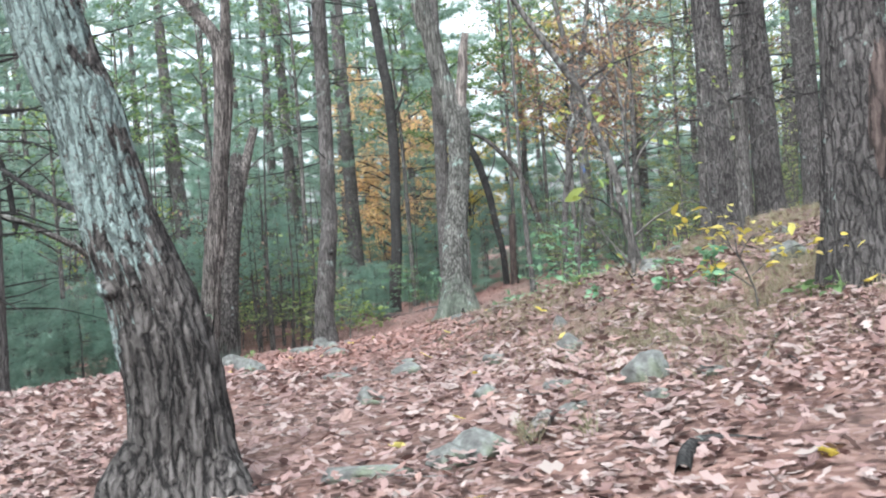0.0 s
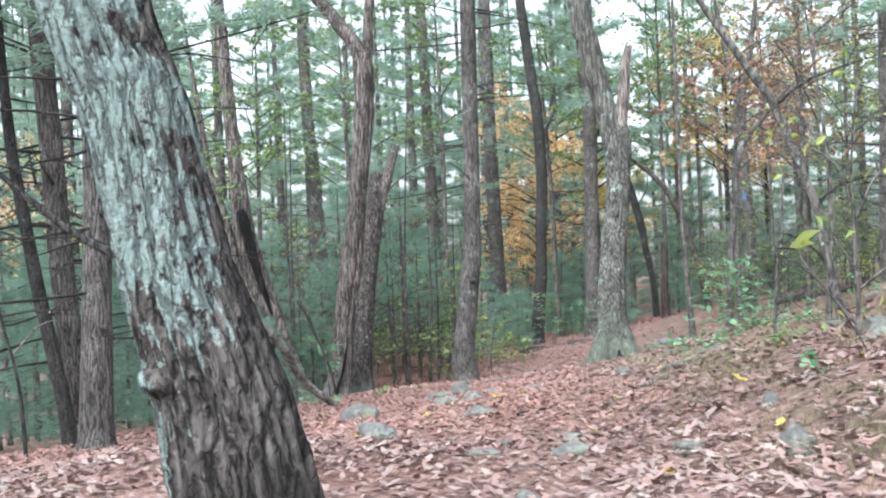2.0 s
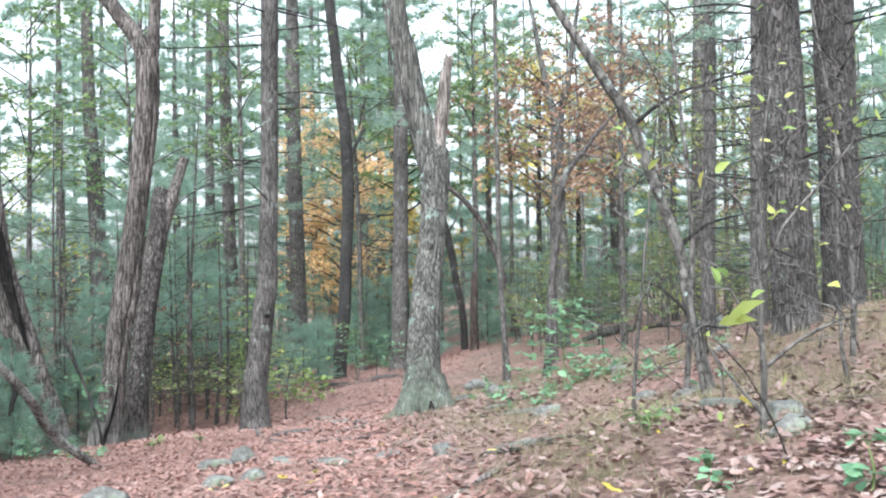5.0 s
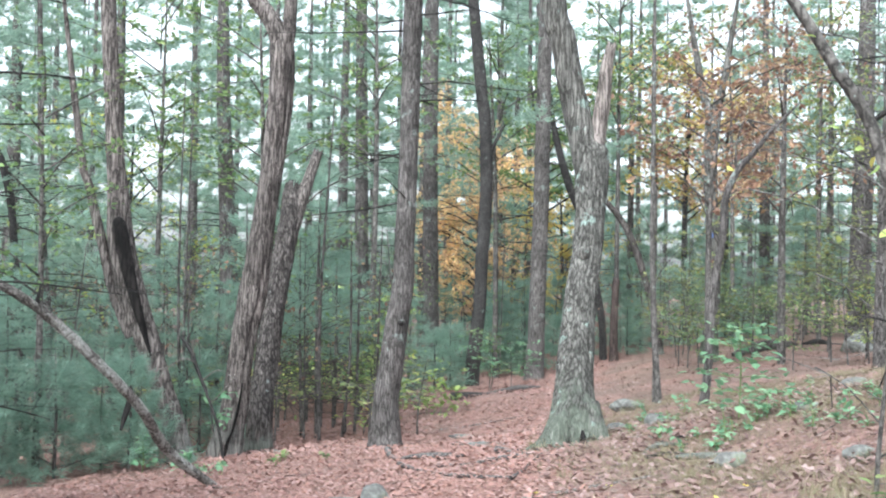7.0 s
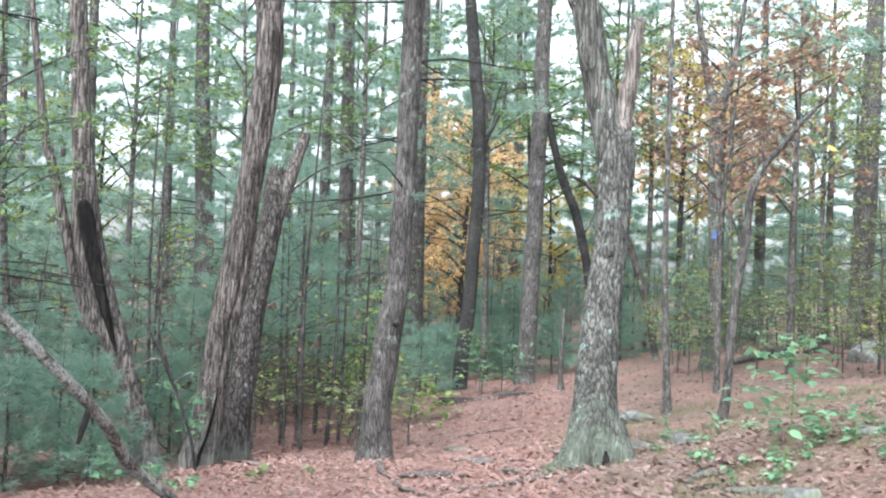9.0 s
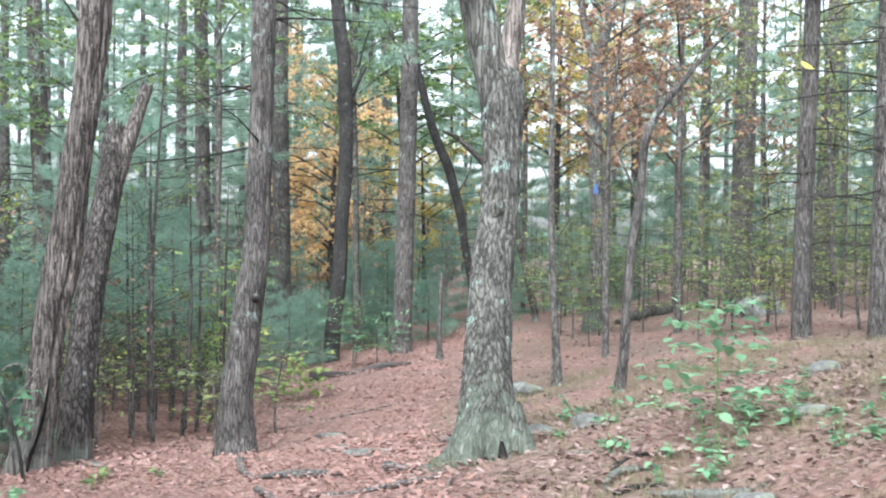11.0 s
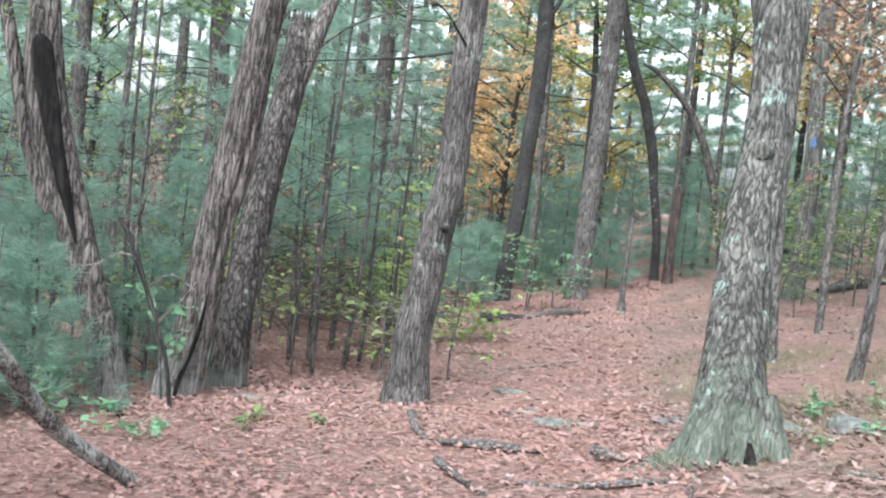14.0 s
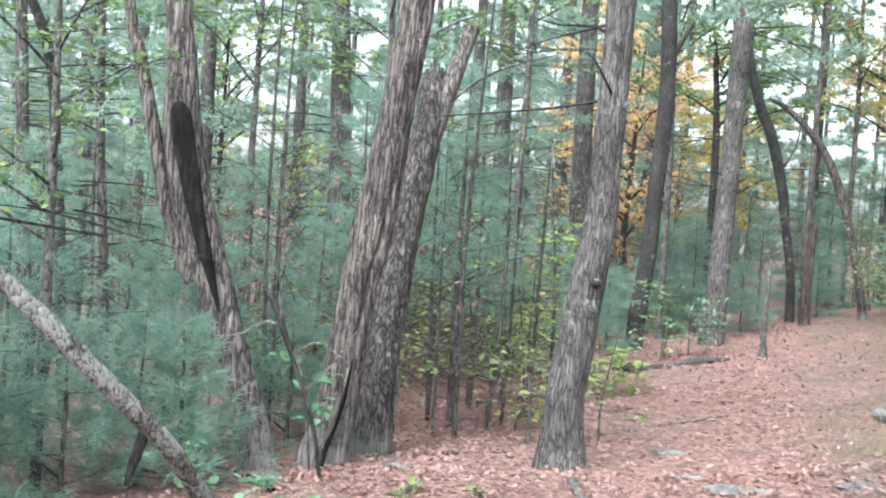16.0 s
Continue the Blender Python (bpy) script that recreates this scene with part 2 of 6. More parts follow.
BARK_FALLEN = bark_mat("weathered_fallen_wood", (0.07, 0.063, 0.058), (0.20, 0.182, 0.168), (0.34, 0.32, 0.30), 24, 0.4, (0.38, 0.40, 0.385), 0.0, 7.0, 0.9, 8.0)
BARK_PROP = bark_mat("peeling_branch_bark", (0.045, 0.04, 0.037), (0.15, 0.135, 0.126), (0.27, 0.25, 0.235), 30, 0.5, (0.44, 0.43, 0.41), 0.46, 6.0, 0.8, 8.0)
BARK_ROOT = bark_mat("grey_root_bark", (0.05, 0.046, 0.045), (0.13, 0.12, 0.117), (0.20, 0.187, 0.182), 30, 0.6, None, 0, 5, 0.6)
WOOD_BARE = bark_mat("bare_splintered_wood", (0.07, 0.06, 0.056), (0.19, 0.163, 0.152), (0.30, 0.265, 0.25), 26, 0.06, None, 0, 5, 0.5)
WOOD_STUB = bark_mat("weathered_stub_wood", (0.04, 0.034, 0.032), (0.14, 0.122, 0.115), (0.26, 0.235, 0.222), 26, 0.1, None, 0, 5, 0.8)
WOOD_RED = bark_mat("rotten_red_wood", (0.022, 0.018, 0.017), (0.07, 0.052, 0.048), (0.125, 0.098, 0.09), 20, 0.1, None, 0, 5, 0.6)
# near-black colour that stands in for the shade inside hollows and splits
HOLLOW_SHADE = bark_mat("hollow_shade_black", (0.006, 0.006, 0.006), (0.014, 0.012, 0.012), (0.03, 0.026, 0.025), 16, 0.15, None, 0, 5, 0.4)
GROUND = ground_mat()
ROCK = rock_mat()
NEEDLE = leaf_mat("pine_needles", [(0.18, 0.275, 0.225), (0.245, 0.36, 0.295), (0.31, 0.43, 0.345), (0.36, 0.46, 0.35)], 0.5)
NEEDLE_YOUNG = leaf_mat("young_pine_needles", [(0.17, 0.28, 0.225), (0.24, 0.365, 0.295), (0.31, 0.435, 0.345)], 0.55)
LEAF_GREEN = leaf_mat("green_leaves", [(0.10, 0.17, 0.075), (0.15, 0.24, 0.10), (0.21, 0.31, 0.125), (0.3, 0.35, 0.15)], 0.45)
LEAF_FRESH = leaf_mat("bluish_green_broad_leaves", [(0.155, 0.31, 0.185), (0.21, 0.375, 0.225), (0.27, 0.43, 0.26)], 0.45, 0.8)
LEAF_YELLOW = leaf_mat("yellow_leaves", [(0.46, 0.38, 0.08), (0.64, 0.50, 0.10), (0.48, 0.47, 0.14), (0.70, 0.56, 0.18)], 0.45)
LEAF_LIME = leaf_mat("yellow_green_leaves", [(0.24, 0.36, 0.12), (0.34, 0.45, 0.14), (0.48, 0.53, 0.16), (0.58, 0.5, 0.14)], 0.45)
LEAF_ORANGE = leaf_mat("orange_leaves", [(0.78, 0.55, 0.28), (0.88, 0.68, 0.36), (0.60, 0.40, 0.27), (0.86, 0.70, 0.36), (0.82, 0.58, 0.34), (0.5, 0.33, 0.25), (0.88, 0.74, 0.46)], 0.65)
LEAF_GOLD = leaf_mat("golden_leaves", [(0.58, 0.46, 0.14), (0.70, 0.55, 0.17), (0.50, 0.48, 0.18), (0.66, 0.45, 0.2)], 0.5)
LEAF_BROWN = leaf_mat("russet_withered_leaves", [(0.15, 0.09, 0.07), (0.24, 0.14, 0.105), (0.33, 0.2, 0.145), (0.42, 0.29, 0.17), (0.2, 0.12, 0.1)], 0.35)
LEAF_LITTER = leaf_mat("fallen_leaves", [(0.12, 0.074, 0.07), (0.23, 0.148, 0.138), (0.30, 0.21, 0.198), (0.33, 0.255, 0.24), (0.17, 0.105, 0.1), (0.31, 0.2, 0.172), (0.26, 0.2, 0.188), (0.37, 0.30, 0.28), (0.21, 0.125, 0.116), (0.28, 0.238, 0.22)], 0.08, 0.8, False)
LEAF_TRAIL = leaf_mat("fallen_leaves_and_needles", [(0.16, 0.086, 0.078), (0.255, 0.147, 0.13), (0.31, 0.193, 0.172), (0.36, 0.25, 0.23), (0.20, 0.11, 0.1), (0.32, 0.178, 0.145), (0.265, 0.155, 0.137), (0.30, 0.205, 0.188)], 0.08, 0.85, False)
LEAF_BANK = leaf_mat("dull_fallen_leaves", [(0.11, 0.07, 0.064), (0.17, 0.112, 0.1), (0.24, 0.165, 0.15), (0.15, 0.118, 0.1), (0.20, 0.118, 0.104), (0.33, 0.25, 0.235), (0.12, 0.072, 0.066), (0.26, 0.185, 0.17)], 0.08, 0.85, False)
LEAF_OLIVE = leaf_mat("dull_green_leaves", [(0.14, 0.19, 0.09), (0.2, 0.26, 0.11), (0.29, 0.33, 0.14), (0.4, 0.38, 0.16)], 0.45)
LEAF_BRIGHT = leaf_mat("bright_green_leaves", [(0.24, 0.36, 0.13), (0.32, 0.44, 0.16), (0.42, 0.50, 0.18)], 0.45)
GRASS = leaf_mat("dry_grass", [(0.19, 0.165, 0.1), (0.25, 0.21, 0.135), (0.31, 0.26, 0.185), (0.16, 0.18, 0.10), (0.36, 0.30, 0.22)], 0.3)
PAINT_BLUE = leaf_mat("blue_paint", [(0.06, 0.10, 0.24), (0.08, 0.13, 0.28)], 0.0)
PAINT_RED = leaf_mat("red_paint", [(0.125, 0.06, 0.054), (0.15, 0.07, 0.063)], 0.0)


# ---- mesh helpers ----
def mesh_object(name, verts, faces, mat, parent=None, smooth=True, label=""):
    me = bpy.data.meshes.new(name)
    me.from_pydata(np.asarray(verts, float).tolist(), [], faces if isinstance(faces, list) else faces.tolist())
    me.materials.append(mat)
    if smooth:
        me.polygons.foreach_set("use_smooth", [True] * len(me.polygons))
    me.update()
    ob = new(name, me)
    if parent:
        ob.parent = parent
    if label:
        ob["label"] = label
    return ob


def base_of(name, x, y, z, label, category, group="", kind=""):
    e = new(name)
    e.empty_display_size = 0.1
    e.location = (x, y, z)
    return tagged(e, label, category, group, kind)


def curve_points(pts, step, fine=99):
    """Rounded line through (x, y, z, r), with a point about every step metres, and fewer past the point fine."""
    p = np.array(pts, float)
    q = np.vstack([2 * p[0] - p[1], p, 2 * p[-1] - p[-2]])
    out = []
    for k in range(1, len(q) - 2):
        n = max(2, int(np.linalg.norm(q[k + 1, :3] - q[k, :3]) / (step if k < fine else max(step, 0.4))))
        for s in np.linspace(0, 1, n, endpoint=False):
            a, b, c, d = q[k - 1], q[k], q[k + 1], q[k + 2]
            out.append(0.5 * (2 * b + (c - a) * s + (2 * a - 5 * b + 4 * c - d) * s * s + (3 * b - a - 3 * c + d) * s ** 3))
    out.append(p[-1])
    return np.array(out)


def tube(pts, segs=10, step=0.2, ridge=0.0, freq=6.0, along=1.2, lumps=0.0, seed=0, cap=True, roots=0.0, ragged=0.0, fine=99):
    """A bent tube; ridge: depth of the bark's furrows, roots: flare into root toes, ragged: splintered end."""
    line = curve_points(pts, step, fine)
    p, r = line[:, :3], np.maximum(line[:, 3], 0.0015)
    tan = np.gradient(p, axis=0)
    tan /= np.linalg.norm(tan, axis=1)[:, None] + 1e-9
    ref = np.array([0.0, 1.0, 0.0]) if abs(tan[:, 1]).mean() < 0.8 else np.array([1.0, 0.0, 0.0])
    u = np.cross(ref, tan)
    u /= np.linalg.norm(u, axis=1)[:, None]
    v = np.cross(tan, u)
    ang = np.linspace(0, 2 * math.pi, segs, endpoint=False)
    dist = np.concatenate([[0], np.cumsum(np.linalg.norm(np.diff(p, axis=0), axis=1))])
    rad = np.repeat(r[:, None], segs, 1)
    if ridge or lumps or roots:
        for i in range(len(p)):
            h = dist[i]
            for j in range(segs):
                ca, sa = math.cos(ang[j]), math.sin(ang[j])
                if ridge:
                    w = 0.5 * noise.noise(Vector((seed * 7 + ca * 2, sa * 2, h * 1.5)))
                    n1 = noise.noise(Vector((ca * freq + w, sa * freq + w, h * along + seed * 11)))
                    n2 = noise.noise(Vector((ca * freq * 2.1, sa * freq * 2.1 + seed, h * along * 2.6)))
                    rad[i, j] += ridge * (0.6 - 2.2 * abs(n1)) + ridge * 0.5 * n2
                if lumps:
                    rad[i, j] *= 1 + lumps * noise.noise(Vector((ca * 1.1 + seed, sa * 1.1, h * 1.1)))
                if roots:
                    fall = math.exp(-h / 0.16)
                    rad[i, j] *= 1 + roots * fall * max(-0.2, noise.noise(Vector((ca * 1.5 + seed * 3, sa * 1.5, 0.3))) * 2.2)
    ring = p[:, None, :] + rad[:, :, None] * (np.cos(ang)[None, :, None] * u[:, None, :] + np.sin(ang)[None, :, None] * v[:, None, :])
    if ragged:
        rs = np.random.RandomState(seed + 5)
        ring[-1] += tan[-1] * (rs.rand(segs)[:, None] - 0.35) * ragged
        ring[-2] += tan[-1] * (rs.rand(segs)[:, None] - 0.5) * ragged * 0.3
    verts = ring.reshape(-1, 3)
    n = len(p)
    i, j = np.meshgrid(np.arange(n - 1), np.arange(segs), indexing="ij")
    k = (j + 1) % segs
    faces = np.stack([i * segs + j, i * segs + k, (i + 1) * segs + k, (i + 1) * segs + j], -1).reshape(-1, 4).tolist()
    if cap:
        tip = p[-1] - tan[-1] * (ragged * 0.6)
        verts = np.vstack([verts, tip])
        m = len(verts) - 1
        faces += [[(n - 1) * segs + a, (n - 1) * segs + (a + 1) % segs, m] for a in range(segs)]
    return verts, faces


def stick(line):
    """A thin three-sided twig along (x, y, z, r)."""
    p = np.array(line, float)
    ang = np.array([0, 2.094, 4.189])
    off = np.stack([np.cos(ang), np.sin(ang), 0.6 * np.sin(ang + 1)], -1)
    v = (p[:, None, :3] + off[None] * p[:, None, 3:]).reshape(-1, 3)
    return v, [[i * 3 + a, i * 3 + (a + 1) % 3, i * 3 + 3 + (a + 1) % 3, i * 3 + 3 + a] for i in range(len(p) - 1) for a in range(3)]


def joined(parts):
    vs, fs, o = [], [], 0
    for v, fc in parts:
        vs.append(np.asarray(v))
        fs += [[a + o for a in q] for q in fc]
        o += len(v)
    return np.vstack(vs), fs


def ground_z(x, y):
    """The lie of the land: a low crest, rising to one side and falling to the other."""
    yy = np.where(np.asarray(y) > 29, 29 + 3 * np.tanh((np.asarray(y) - 29) / 3), np.maximum(y, -6))
    u, s = 3.8 * np.tanh(yy / 38), 5 * np.tanh(np.asarray(x) / 5)
    z = -0.0224 + 1.3069 * u - 0.6004 * u ** 2 - 0.2324 * u ** 3 + 0.0986 * u ** 4
    z = z + s * (0.018 + 0.2175 * u - 0.0746 * u ** 2 + 0.0023 * u ** 3) + 0.0123 * s * s
    for a, b, h in ((1.6, 14.3, -0.15), (1.3, 9.5, 0.17), (-0.8, 28, 0.20), (-4.5, 29, -0.15), (-3.2, 20.6, 0.07), (0.1, 8.4, -0.18), (2.3, 17.6, 0.03), (1.6, 22.6, -0.13), (-2.7, 8.5, 0.19)):
        z = z + h * np.exp(-((np.asarray(x) - a) / 1.3) ** 2 - ((np.asarray(y) - b) / 1.8) ** 2)
    z = z + 0.26 * np.exp(-((np.asarray(x) - 4.2) / 1.8) ** 2 - ((np.asarray(y) - 15.2) / 2.6) ** 2)
    return z - 0.9 / (1 + np.exp((np.asarray(x) + 9.5) / 1.6)) * np.clip((np.asarray(y) - 4) / 8, 0, 1)


def trail_x(y):
    """The middle of the trodden trail."""
    return np.interp(y, (0, 5, 12, 18, 22, 28, 33, 40), (0.2, -0.3, -0.9, -1.0, -0.9, -0.3, 0.5, 1.8))


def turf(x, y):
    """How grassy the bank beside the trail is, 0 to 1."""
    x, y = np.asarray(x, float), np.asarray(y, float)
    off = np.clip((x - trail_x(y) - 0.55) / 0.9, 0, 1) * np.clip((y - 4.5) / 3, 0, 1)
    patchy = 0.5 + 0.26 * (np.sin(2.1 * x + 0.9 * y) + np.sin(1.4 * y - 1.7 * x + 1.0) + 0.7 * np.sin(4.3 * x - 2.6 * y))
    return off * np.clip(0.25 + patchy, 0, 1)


def gz(x, y):
    return float(ground_z(x, y))


# ---- ground ----
def axis(lo, a, b, hi, fine, growth=1.28):
    c, out, s = list(np.arange(a, b + fine / 2, fine)), [], fine
    left, right = [], []
    p = a
    while p > lo:
        s *= growth
        p -= s
        left.append(p)
    p, s = b, fine
    while p < hi:
        s *= growth
        p += s
        right.append(p)
    return np.array(left[::-1] + c + right)


gx, gy = axis(-320, -8, 9, 320, 0.11), axis(-120, 1.5, 37, 420, 0.13)
GX, GY = np.meshgrid(gx, gy, indexing="ij")
GZ = ground_z(GX, GY)
for a in range(len(gx)):
    for b in range(len(gy)):
        if abs(gx[a]) < 12 and -2 < gy[b] < 45:
            GZ[a, b] += 0.05 * noise.noise(Vector((gx[a] * 0.9, gy[b] * 0.9, 0))) + 0.022 * noise.noise(Vector((gx[a] * 3.1, gy[b] * 3.1, 4)))
ia, ib = np.meshgrid(np.arange(len(gx) - 1), np.arange(len(gy) - 1), indexing="ij")
w = len(gy)
quads = np.stack([ia * w + ib, (ia + 1) * w + ib, (ia + 1) * w + ib + 1, ia * w + ib + 1], -1).reshape(-1, 4)
land = mesh_object("ground", np.stack([GX, GY, GZ], -1).reshape(-1, 3), quads, GROUND)
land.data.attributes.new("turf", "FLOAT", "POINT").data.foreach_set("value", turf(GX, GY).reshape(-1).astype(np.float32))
tagged(land, "sloping forest floor of brown leaf litter and pine needles", "ground", kind="structure")


def fallen_leaves(count, x0, x1, y0, y1, size, lobed, seed, share=None):
    rs = np.random.RandomState(seed)
    x, y = rs.uniform(x0, x1, count), rs.uniform(y0, y1, count)
    bare = np.array([noise.noise(Vector((a * 0.45, b * 0.45, 9))) for a, b in zip(x, y)])
    keep = rs.rand(count) < np.clip(0.75 + 1.2 * bare, 0.35, 1) * (share(x, y) if share else 1)
    x, y = x[keep], y[keep]
    n = len(x)
    z = ground_z(x, y) + rs.uniform(0.004, 0.05, n)
    s, turn = size * rs.uniform(0.35, 1.5, n), rs.uniform(0, 2 * math.pi, n)
    tilt, tilt2, curl = rs.normal(0, 0.25, n), rs.normal(0, 0.25, n), rs.uniform(-0.2, 0.9, n)
    if lobed:
        out = [(-0.5, 0), (-0.25, 0.26), (-0.02, 0.13), (0.22, 0.33), (0.6, 0.0)]
        out = out + [(a, -b) for a, b in out[-2:0:-1]]
    else:
        out = [(-0.5, 0), (-0.1, 0.28), (0.5, 0.0), (-0.05, -0.28)]
    o = np.array(out)
    px, py = o[None, :, 0] * s[:, None], o[None, :, 1] * s[:, None]
    pz = curl[:, None] * (2.2 * py ** 2 + 1.0 * px ** 2) / s[:, None] + tilt[:, None] * px + tilt2[:, None] * py
    ca, sa = np.cos(turn)[:, None], np.sin(turn)[:, None]
    vx, vy = x[:, None] + ca * px - sa * py, y[:, None] + sa * px + ca * py
    low = pz.min(1)
    vz = z[:, None] + pz - low[:, None] * 0.8
    k = len(out)
    verts = np.stack([vx, vy, vz], -1).reshape(-1, 3)
    base = (np.arange(n) * k)[:, None]
    if lobed:
        h = k // 2
        f1 = base + np.arange(0, h + 1)[None, :]
        f2 = base + np.array(list(range(h, k)) + [0])[None, :]
        faces = f1.tolist() + f2.tolist()
    else:
        faces = np.vstack([base + np.array([0, 1, 2]), base + np.array([0, 2, 3])]).tolist()
    return verts, faces


def on_bank(x, y):
    return np.clip((x - trail_x(y) - 0.6) / 0.5, 0, 1) * (1 - 0.45 * turf(x, y))


def off_bank(x, y):
    return 1 - np.clip((x - trail_x(y) - 0.6) / 0.5, 0, 1)


for args, mat, what in (((46000, -4.5, 5.0, 1.8, 9.0, 0.056, True, 1, lambda x, y: 1 - 0.8 * turf(x, y)), LEAF_LITTER, "curled reddish brown oak leaves lying on the forest floor"),
                        ((56000, -5.5, 1.5, 8.6, 21, 0.041, True, 3, off_bank), LEAF_TRAIL, "small curled reddish leaves and needles on the trail"),
                        ((34000, -13, 13, -9, 9.5, 0.056, False, 6, lambda x, y: np.clip(np.maximum(np.abs(x) - 3.2, 2.6 - y) / 2.5, 0, 1)), LEAF_LITTER, "fallen leaves thinning out into the wood"),
                        ((44000, -1.0, 7.0, 8.6, 21, 0.054, True, 4, on_bank), LEAF_BANK, "dull brown leaves among dry grass on the bank"),
                        ((56000, -7.0, 2.5, 20.5, 38, 0.058, False, 2, off_bank), LEAF_TRAIL, "scattered reddish leaves covering the far trail"),
                        ((30000, -1.0, 10, 20.5, 38, 0.055, False, 5, on_bank), LEAF_BANK, "scattered brown leaves on the far slope")):
    v, fc = fallen_leaves(*args)
    tagged(mesh_object("fallen_leaves", v, fc, mat, smooth=False), what, "leaves", kind="stuff")


# ---- foliage builders ----
def unit(a):
    return a / (np.linalg.norm(a, axis=-1, keepdims=True) + 1e-9)


def needle_tufts(p, d, each, length, width, rs):
    """Sprays of thin needles at the points p, pointing about d."""
    m = len(p)
    dirs = unit(np.repeat(d, each, 0) + rs.normal(0, 0.55, (m * each, 3)))
    root = np.repeat(p, each, 0) + rs.normal(0, 0.02, (m * each, 3))
    tip = root + dirs * (length * rs.uniform(0.7, 1.2, (m * each, 1)))
    side = unit(np.cross(dirs, rs.normal(0, 1, (m * each, 3)))) * width
    v = np.stack([root - side, root + side, tip], 1).reshape(-1, 3)
    return v, np.arange(m * each * 3).reshape(-1, 3)


def leaf_quads(p, size, rs, flat=0.5, slim=0.55, fine=False):
    """Folded leaves at the points p; flat: how level they hang."""
    m = len(p)
    a = unit(rs.normal(0, 1, (m, 3)) * np.array([1, 1, 1 - flat * 0.75]))
    nrm = unit(rs.normal(0, 1 - flat * 0.7, (m, 3)) + np.array([0, 0, flat * 1.2]))
    b = unit(np.cross(nrm, a))
    s = size * rs.uniform(0.6, 1.25, (m, 1))
    up = unit(np.cross(a, b))
    if fine:
        k = [(0, 0, 0), (0.22, 0.42, 0.06), (0.55, 0.5, 0.09), (0.82, 0.26, 0.03), (1.05, 0, -0.08), (0.82, -0.26, 0.03), (0.55, -0.5, 0.09), (0.22, -0.42, 0.06), (0.5, 0, 0)]
        q = np.stack([p + a * s * t + b * s * slim * w2 + up * s * h for t, w2, h in k], 1)
        i = (np.arange(m) * 9)[:, None]
        return q.reshape(-1, 3), np.vstack([i + np.array([j, (j + 1) % 8, 8]) for j in range(8)])
    q = np.stack([p, p + a * s * 0.5 + b * s * slim * 0.5 + up * s * 0.08, p + a * s, p + a * s * 0.5 - b * s * slim * 0.5 + up * s * 0.08], 1)
    i = (np.arange(m) * 4)[:, None]
    f = np.vstack([i + np.array([0, 1, 2]), i + np.array([0, 2, 3])])
    return q.reshape(-1, 3), f


def bough(a, heading, length, rise, rs, count):
    """A pine bough: its twig line and the points and directions of its tufts."""
    h = np.array([math.cos(heading), math.sin(heading), 0])
    s = rs.uniform(0.25, 1, count)
    side = np.array([-h[1], h[0], 0])
    spread = rs.uniform(-1, 1, count) * 0.36 * length * (1.15 - s)
    p = a + h * (s * length)[:, None] + side * spread[:, None]
    p[:, 2] += rise * length * s + 0.10 * length * s ** 2 + rs.normal(0, 0.05, count)
    d = unit(h * 0.9 + side * np.sign(spread)[:, None] * 0.7 + np.array([0, 0, 0.35]))
    line = [(*(a + h * length * t + np.array([0, 0, rise * length * t + 0.10 * length * t * t])), 0.012 * length ** 0.5 * (1 - 0.8 * t)) for t in (0, 0.35, 0.7, 1)]
    return line, p, d


def young_pine(height, seed, label):
    rs = np.random.RandomState(seed)
    e = base_of("young_pine", 0, 0, 0, label, "pine tree", "young pines in the understory")
    trunk = [(0, 0, -0.15, 0.012 * height + 0.006), (0.02, 0, height * 0.5, 0.008 * height + 0.004), (0, 0.02, height, 0.004)]
    mesh_object("trunk", *tube(trunk, 6, 0.5), BARK_SAPLING, e)
    twigs, ps, ds = [], [], []
    z = 0.08 * height
    while z < height * 0.36 and height > 3:
        for k in range(5):
            a, ln = rs.uniform(0, 6.283), rs.uniform(0.3, 0.75)
            twigs.append(stick([(0, 0, z, 0.009), (math.cos(a) * ln * 0.5, math.sin(a) * ln * 0.5, z + rs.uniform(-0.02, 0.08), 0.006), (math.cos(a) * ln, math.sin(a) * ln, z + rs.uniform(-0.1, 0.1), 0.002)]))
        z += rs.uniform(0.12, 0.3)
    while z < height * 0.97:
        ln = (0.40 * (height - z) ** 0.85 + 0.14) * rs.uniform(0.8, 1.1)
        for k in range(5):
            line, p, d = bough(np.array([0, 0, z + rs.normal(0, 0.03)]), k * 1.257 + rs.uniform(-0.4, 0.4) + z, ln * rs.uniform(0.75, 1.15), rs.uniform(0.0, 0.28), rs, int(6 + 13 * ln))
            twigs.append(stick(line))
            ps.append(p)
            ds.append(d)
        z += 0.16 + 0.055 * height
    tagged(mesh_object("bough_wood", *joined(twigs), BARK_SAPLING, e), kind="stuff")
    mesh_object("needles", *needle_tufts(np.vstack(ps), np.vstack(ds), 13, 0.15, 0.0042, rs), NEEDLE_YOUNG, e, smooth=False)
    return e


